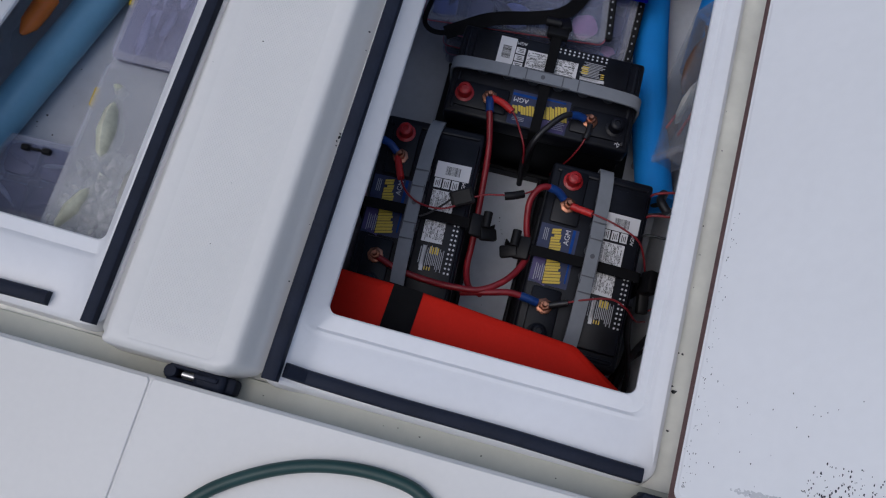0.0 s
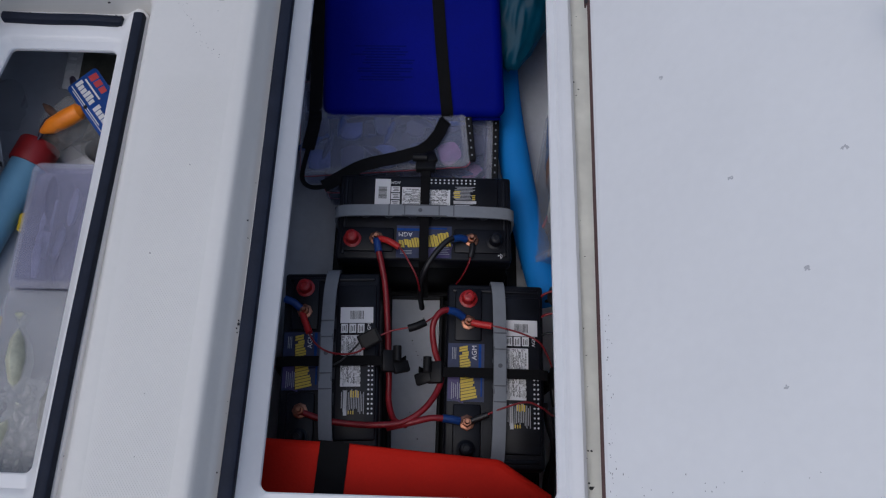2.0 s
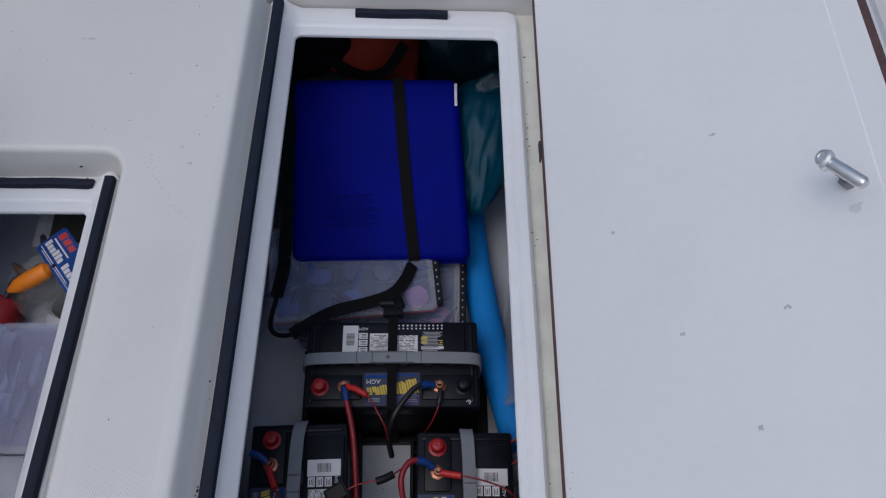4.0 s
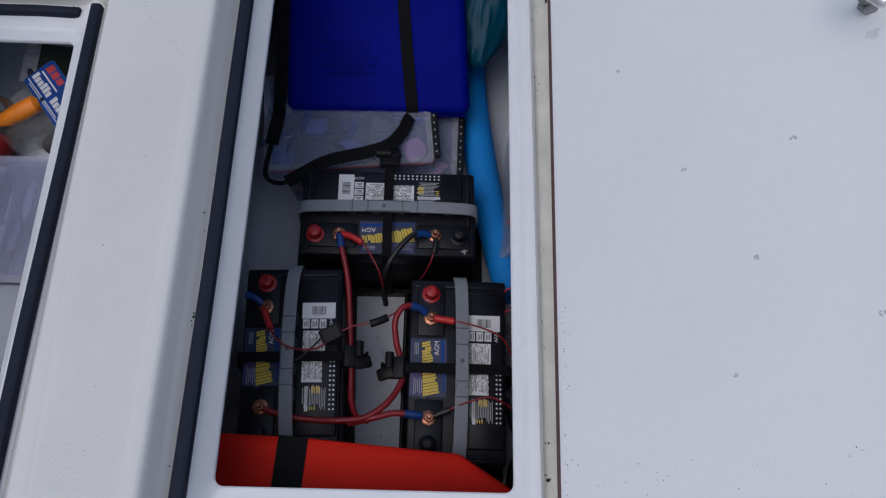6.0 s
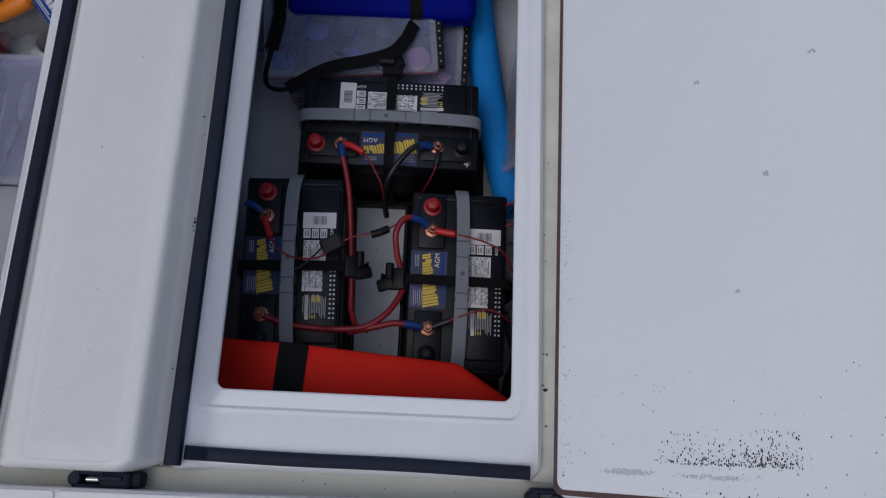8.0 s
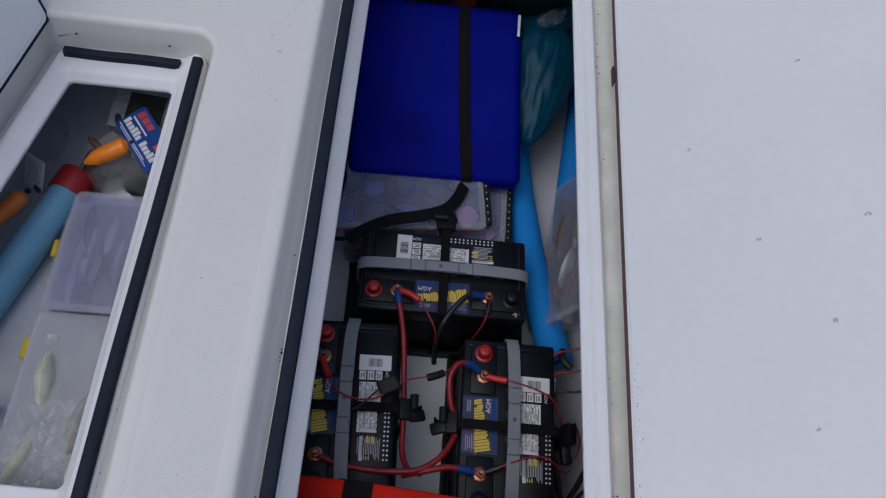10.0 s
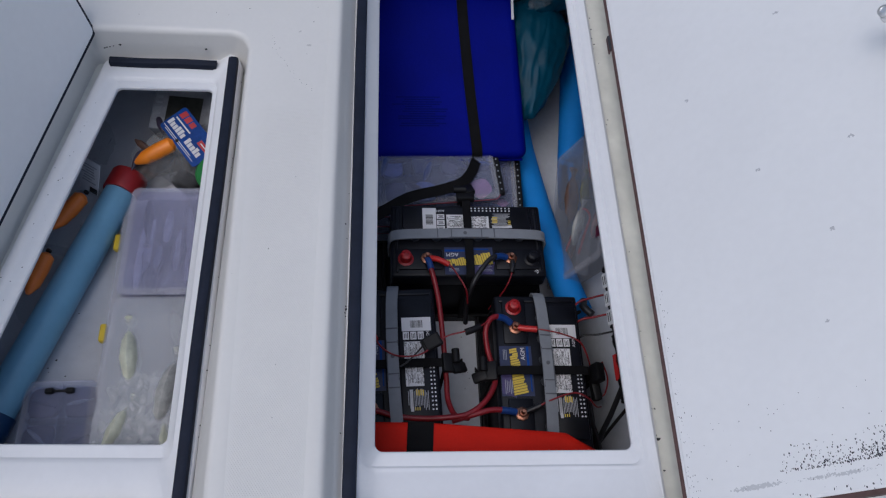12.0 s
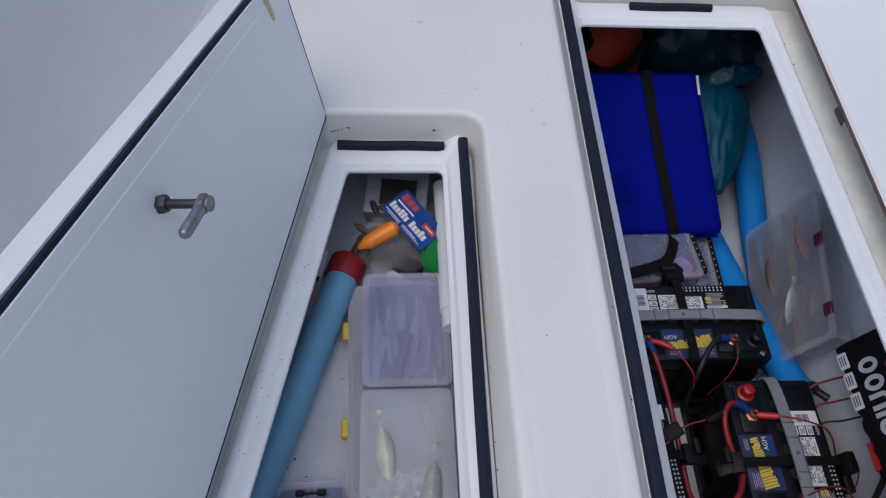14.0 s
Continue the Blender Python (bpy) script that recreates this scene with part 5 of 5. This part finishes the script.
for box, items in ((near_box, (((-0.036, 0.045, 0.034), 188, 0.125, lure_pale), ((0.036, -0.02, 0.034), 172, 0.135, lure_silver), ((-0.036, -0.085, 0.032), 160, 0.11, lure_pale), ((0.04, -0.10, 0.030), 185, 0.09, lure_pale), ((-0.03, -0.03, 0.022), 20, 0.09, lure_silver), ((0.034, 0.09, 0.024), 15, 0.08, lure_silver))),
                   (far_box, (((-0.042, 0.045, 0.036), 4, 0.10, dark_bait), ((0.0, -0.055, 0.040), 168, 0.09, dark_bait), ((0.048, -0.06, 0.036), 8, 0.07, dark_bait))),
                   (foot_box, (((-0.03, 0.03, 0.026), 70, 0.05, dark_bait), ((0.03, 0.03, 0.026), 100, 0.045, lure_silver), ((-0.03, -0.03, 0.026), 50, 0.05, lure_silver), ((0.03, -0.035, 0.026), 110, 0.05, dark_bait)))):
    for at, rz, ln, mt in items:
        lure(box, at, (90, 0, rz), ln, mt, 0.25 if box is near_box else 0.16)
random.seed(12)
pile = joined(*[pillow(random.uniform(0.008, 0.026), random.uniform(0.006, 0.014), 0.009, 2.1, 6, 0.6, k, (max(-0.066, min(0.066, random.gauss(-0.018, 0.026))), random.uniform(-0.138, 0.005), random.uniform(0.018, 0.041)), (random.uniform(-30, 30), random.uniform(-30, 30), random.uniform(0, 180))) for k in range(190)])
tagged(part("bait_pile", pile, bait_white, near_box, "heap of pale soft baits"), kind="stuff")
# long pale strips imitate streaked reflections in the lid over vague contents
pile = joined(*[pillow(random.uniform(0.012, 0.02), random.uniform(0.06, 0.10), 0.010, 2.3, 5, 0.15, k, (random.uniform(-0.058, 0.058), random.uniform(-0.06, 0.06), random.uniform(0.012, 0.030)), (random.uniform(-20, 20), random.uniform(-20, 20), random.uniform(-10, 10))) for k in range(16)])
tagged(part("bait_pile", pile, streak_misty, far_box, "long violet strips for vague baits and streaked lid reflections"), kind="stuff")
for x, y in ((-0.03, 0.032), (0.03, 0.032), (-0.03, -0.033), (0.03, -0.033)):
    part("bait_bag", pillow(0.050, 0.052, 0.018, 5, 9, 0.15, int(900 * x + 50 * y) % 17, (x, y, 0.018)), dark_bait, foot_box, "dark soft baits in a compartment")
part("paper_label", bars([(0.068, 0.07, 0.016, 0.07)], 0.0568), label_white, far_box, "white paper label")

# packets, lures and fittings heaped at the far end
def crinkled(sx, sy, sz, seed, at, turn=(0, 0, 0)):
    """A crumpled film pouch with sharp creases."""
    bm = pillow(sx, sy, sz, 3.0, 26, 0.0, 0)
    for v in bm.verts:
        q = v.co * 26 + Vector((seed * 3.7, seed * 1.9, 0))
        crease = abs(noise.noise(q)) + 0.6 * abs(noise.noise(q * 2.3))
        v.co.z += 0.5 * sz * (0.45 - crease)
        v.co.x += 0.07 * sx * noise.noise(q + Vector((9, 0, 0)))
        v.co.y += 0.07 * sy * noise.noise(q + Vector((0, 9, 0)))
    return moved(bm, pose(*at, *turn))


carton = thing("tackle_carton", pose(-0.395, 0.742, SHELF + 0.046, 16, -4, -8), "pale grey carton with a dark window at the far end", "carton")
part("box", block(0.125, 0.100, 0.060, 0.003, 2), card_pale, carton)
part("window", block(0.072, 0.056, 0.003, 0.001, 1, (0.004, -0.004, 0.030)), card_dark, carton, "dark clear window")
part("print", bars([(-0.050, 0.02 - 0.012 * k, 0.014, 0.005) for k in range(4)], 0.0302), label_grey, carton)
slip = thing("printed_packet", pose(-0.552, 0.566, -0.118, 62, 0, -32), "white printed paper packet leaning beside the tube", "packet")
part("paper", block(0.046, 0.072, 0.002, 0.0008, 1), label_white, slip)
part("print", bars([(-0.004 * (k % 2), 0.024 - 0.006 * k, 0.032 - 0.006 * (k % 3), 0.0022) for k in range(7)], 0.0012), label_grey, slip)
part("dark_corner", bars([(0.012, -0.028, 0.018, 0.012)], 0.0012), label_ink, slip)
random.seed(14)
for k in range(3):
    x, y = -0.425 + 0.026 * k, 0.615 - 0.012 * k
    tagged(part("plastic_pouch", crinkled(random.uniform(0.06, 0.09), random.uniform(0.05, 0.07), 0.024, 70 + k, (x, y, SHELF + 0.052 + 0.003 * k), (random.uniform(-20, 20), random.uniform(-20, 20), random.uniform(0, 90))), clear_film, smooth=False), "crumpled clear plastic pouch of tackle", "pouch", "tackle pouches")
for k, (x, y, z, rz, ln) in enumerate(((-0.452, 0.628, 0.076, 50, 0.07), (-0.470, 0.606, 0.070, -15, 0.05), (-0.405, 0.690, 0.072, 80, 0.06), (-0.44, 0.70, 0.06, 20, 0.05))):
    worm = lathe([(0.002, -ln / 2), (0.007, -ln * 0.3), (0.0075, 0), (0.005, ln * 0.25), (0.0025, ln * 0.42), (0.001, ln / 2)], 10, (x, y, SHELF + z), (90, 0, rz))
    tagged(part("soft_bait", worm, (lure_brown, dark_bait)[k % 2]), "dark soft bait lying among the packets" if k % 2 else "brown soft bait lying among the packets", "fishing lure", "loose soft baits")
card = thing("lure_packet", pose(-0.371, 0.636, SHELF + 0.104, 12, 8, -51), "blue carded lure packet with red and white print", "packet")
part("card", plate(outline([(-0.058, -0.026), (0.058, -0.026), (0.058, 0.036), (-0.058, 0.036)], 0.006, 3), -0.0008, 0.0008), card_blue, card)
part("red_mark", bars([(-0.044 + 0.0145 * k, 0.0235, 0.0115, 0.0155 - 0.002 * k) for k in range(3)], 0.001, slant=0.12), card_red, card, "red block print")
part("red_panel", bars([(0.036, 0.014, 0.030, 0.011)], 0.001, slant=0.12), card_red, card)
random.seed(8)
words = [(-0.050 + 0.0082 * k, -0.0045 + 0.0017 * (k in (0, 3, 4)), 0.0066, 0.0110 + 0.0034 * (k in (0, 3, 4))) for k in range(6)] + [(0.0065 + 0.0088 * k, -0.0045 + 0.0017 * (k in (0, 3)), 0.0072, 0.0110 + 0.0034 * (k in (0, 3))) for k in range(5)]
part("white_mark", bars(words + [(-0.027, 0.0100, 0.046, 0.0030), (-0.010, -0.0165, 0.088, 0.0016), (0.0, -0.0200, 0.092, 0.0012), (0.036, 0.014, 0.020, 0.002)], 0.0015), label_white, card, "white block print")
part("pouch", crinkled(0.11, 0.10, 0.024, 4, (-0.010, -0.070, -0.030)), clear_film, card, "crumpled clear pouch", smooth=False)


def float_lure(m, label, length=0.085, paint=lure_orange):
    f = thing("popping_float", m, label, "fishing float", "orange floats")
    part("body", lathe([(0.007, -length / 2), (0.0150, -length * 0.42), (0.0158, -length * 0.1), (0.0138, length * 0.25), (0.006, length * 0.45), (0.003, length / 2)], 18), paint, f)
    part("wire", rod([(0, 0, -length * 0.72), (0, 0, 0), (0, 0, length * 0.7)], 0.0009, 6), steel, f)
    part("bead", lathe([(0.002, -0.004), (0.005, -0.002), (0.005, 0.002), (0.002, 0.004)], 12, (0, 0, -length * 0.58)), black_plastic, f)


def lying(x, y, z, rz, tip=0):
    return pose(x, y, z, 0, 0, rz) @ pose(0, 0, 0, 90 + tip, 0, 0)


float_lure(lying(-0.433, 0.611, SHELF + 0.088, -64, 14), "bright orange popping float on top of packets", 0.085)
float_lure(lying(-0.578, 0.486, SHELF + 0.068, -34, 6), "bright orange popping float in a bag beside the tube", 0.085, lure_red)
float_lure(lying(-0.601, 0.350, SHELF + 0.078, -10, -4), "bright orange popping float in a bag beside the tube", 0.085, lure_red)
for x, y, z, rz, sx, sy, seed in ((-0.580, 0.49, 0.018, -34, 0.060, 0.15, 2), (-0.603, 0.35, 0.024, -12, 0.052, 0.15, 6), (-0.39, 0.635, 0.055, 20, 0.12, 0.09, 9), (-0.575, 0.665, 0.03, 10, 0.07, 0.10, 12)):
    tagged(part("plastic_pouch", crinkled(sx * 1.2, sy, 0.05, seed, (x, y, SHELF + z + 0.012), (0, 0, rz)), clear_film, smooth=False), "crumpled clear plastic pouch of tackle", "pouch", "tackle pouches")
for x, y, z, rz, sx, sy, sz, mt, nm, lb in ((-0.455, 0.625, 0.03, 50, 0.08, 0.035, 0.05, lure_brown, "soft_bait_pack", "brown soft bait pack under a float"),
                                          (-0.375, 0.575, 0.030, -35, 0.055, 0.035, 0.05, black_plastic, "tackle_packet", "small black tackle packet"),
                                          (-0.36, 0.56, 0.022, 10, 0.10, 0.05, 0.03, label_white, "tackle_packet", "white folded tackle packet"),
                                          (-0.34, 0.62, 0.03, 0, 0.10, 0.13, 0.055, card_grey, "tackle_packet", "grey tackle packet under the blue card")):
    tagged(part(nm, pillow(sx * 1.1, sy * 1.1, sz, 4.5, 14, 0.14, int(rz) + 60, (x, y, SHELF + z), (6, -5, rz)), mt), lb, "packet")
spool = thing("line_spool", pose(-0.322, 0.578, SHELF + 0.066, 26, 22, 0), "bright green fishing line spool", "spool")
part("flange", joined(lathe([(0.010, 0), (0.034, 0.001), (0.034, 0.004), (0.012, 0.005)], 26), lathe([(0.010, 0.022), (0.034, 0.023), (0.034, 0.026), (0.012, 0.027)], 26)), green_spool, spool)
part("line", lathe([(0.026, 0.004), (0.028, 0.013), (0.026, 0.023)], 24), pvc_white, spool, "pale wound line")
pipe = thing("pipe", Matrix.Translation((-0.303, 0.405, SHELF + 0.105)) @ Vector((-0.02, 1, -0.04)).to_track_quat("Z", "Y").to_matrix().to_4x4(), "white plastic rod pipe along the locker's edge", "pipe")
part("tube", lathe([(0.013, 0), (0.0165, 0), (0.0165, 0.30), (0.0165, 0.33), (0.013, 0.33), (0.013, 0.0)][:-1], 24), pvc_white, pipe)
part("collar", lathe([(0.0185, 0.035), (0.019, 0.037), (0.019, 0.095), (0.0185, 0.097)], 24), pvc_white, pipe)
part("joint", lathe([(0.0175, 0.20), (0.0178, 0.201), (0.0178, 0.23)], 24), pvc_white, pipe)


# ---- dirt and debris ----
def flecks(name, spots, label):
    """Tiny scraps and dried specks lying on the moulding."""
    bm = bmesh.new()
    for x, y, z, s in spots:
        n = random.randint(4, 6)
        a0 = random.uniform(0, 6)
        ring = [bm.verts.new((x + s * random.uniform(0.4, 1) * math.cos(a0 + 6.28 * k / n), y + s * random.uniform(0.3, 0.8) * math.sin(a0 + 6.28 * k / n), z)) for k in range(n)]
        top = bm.verts.new((x, y, z + s * 0.5))
        for k in range(n):
            bm.faces.new((ring[k], ring[(k + 1) % n], top))
    return tagged(part(name, bm, label_ink, smooth=False), label, "debris", kind="stuff")


random.seed(9)
deck_spots = [(random.uniform(-0.55, -0.06), random.uniform(0.80, 1.6), 0.070, random.uniform(0.001, 0.0025)) for _ in range(22)]
deck_spots += [(random.uniform(-0.24, -0.09), random.uniform(0.0, 0.76), 0.070, random.uniform(0.0008, 0.002)) for _ in range(6)] + [(-0.174, 0.309, 0.070, 0.002)]
deck_spots += [(-0.0545, 0.379, 0.033, 0.0040), (-0.0515, 0.352, 0.030, 0.0026), (-0.0500, 0.228, 0.0285, 0.0034), (-0.0495, 0.222, 0.0285, 0.0040), (-0.0510, 0.216, 0.0295, 0.0036), (-0.0500, 0.210, 0.0285, 0.0026), (-0.0520, 0.02, 0.031, 0.0024)]
deck_spots += [(-0.0505, random.uniform(0, 1.1), 0.0290, random.uniform(0.0008, 0.002)) for _ in range(8)]
deck_spots += [(-0.2570, random.uniform(0, 0.70), 0.0232, random.uniform(0.0008, 0.0024)) for _ in range(12)]
deck_spots += [(-0.326, 0.756, 0.005, 0.004), (-0.47, 0.756, 0.005, 0.003), (0.4485, 0.019, -0.013, 0.006), (0.450, -0.03, -0.013, 0.003)]
deck_spots += [(random.uniform(-0.51, -0.44), random.gauss(0.762, 0.002), 0.004, random.uniform(0.001, 0.002)) for _ in range(8)]
deck_spots += [(random.gauss(-0.475, 0.006), random.gauss(0.750, 0.004), -0.013, random.uniform(0.002, 0.005)) for _ in range(7)] + [(-0.327, 0.749, -0.013, 0.006), (-0.45, 0.752, -0.013, 0.007)]
deck_spots += [(random.gauss(0.447, 0.004), random.uniform(-0.05, 1.1), -0.013, random.uniform(0.0008, 0.003)) for _ in range(30)]
deck_spots += [(random.uniform(-0.30, 0.45), random.gauss(-0.119, 0.004), -0.008, random.uniform(0.0008, 0.0025)) for _ in range(9)]
deck_spots += [(x, 0.7625 - 0.003 * (x > -0.3), z, sz) for x, z, sz in ((-0.487, 0.034, 0.0042), (-0.330, 0.030, 0.0045), (-0.262, 0.030, 0.0035), (-0.500, 0.030, 0.0022), (-0.507, 0.028, 0.0024), (-0.513, 0.026, 0.0028), (-0.518, 0.024, 0.0030))]
for _ in range(34):
    k = random.random()
    deck_spots.append((-0.640 + 0.130 * k + random.gauss(0, 0.005), 0.02 + 0.67 * k, 0.0056, random.uniform(0.0006, 0.002)))
deck_spots += [(-0.199 + 0.098 * k + random.gauss(0, 0.003) - 0.018 * math.sin(math.pi * k), 0.765 - 0.150 * k + random.gauss(0, 0.003), 0.070, random.uniform(0.0005, 0.0013)) for k in np.linspace(0, 0.9, 34)]
flecks("deck_flecks", deck_spots, "tiny dark flecks of dirt on the deck")
floor_spots = [(random.uniform(-0.63, -0.48), random.uniform(0.08, 0.50), SHELF, random.uniform(0.0008, 0.003)) for _ in range(45)]
floor_spots += [(random.uniform(0.16, 0.24), random.uniform(0.1, 0.40), FLOOR, random.uniform(0.0008, 0.0025)) for _ in range(15)]
flecks("locker_flecks", floor_spots, "dark scraps of grit on the locker floors")
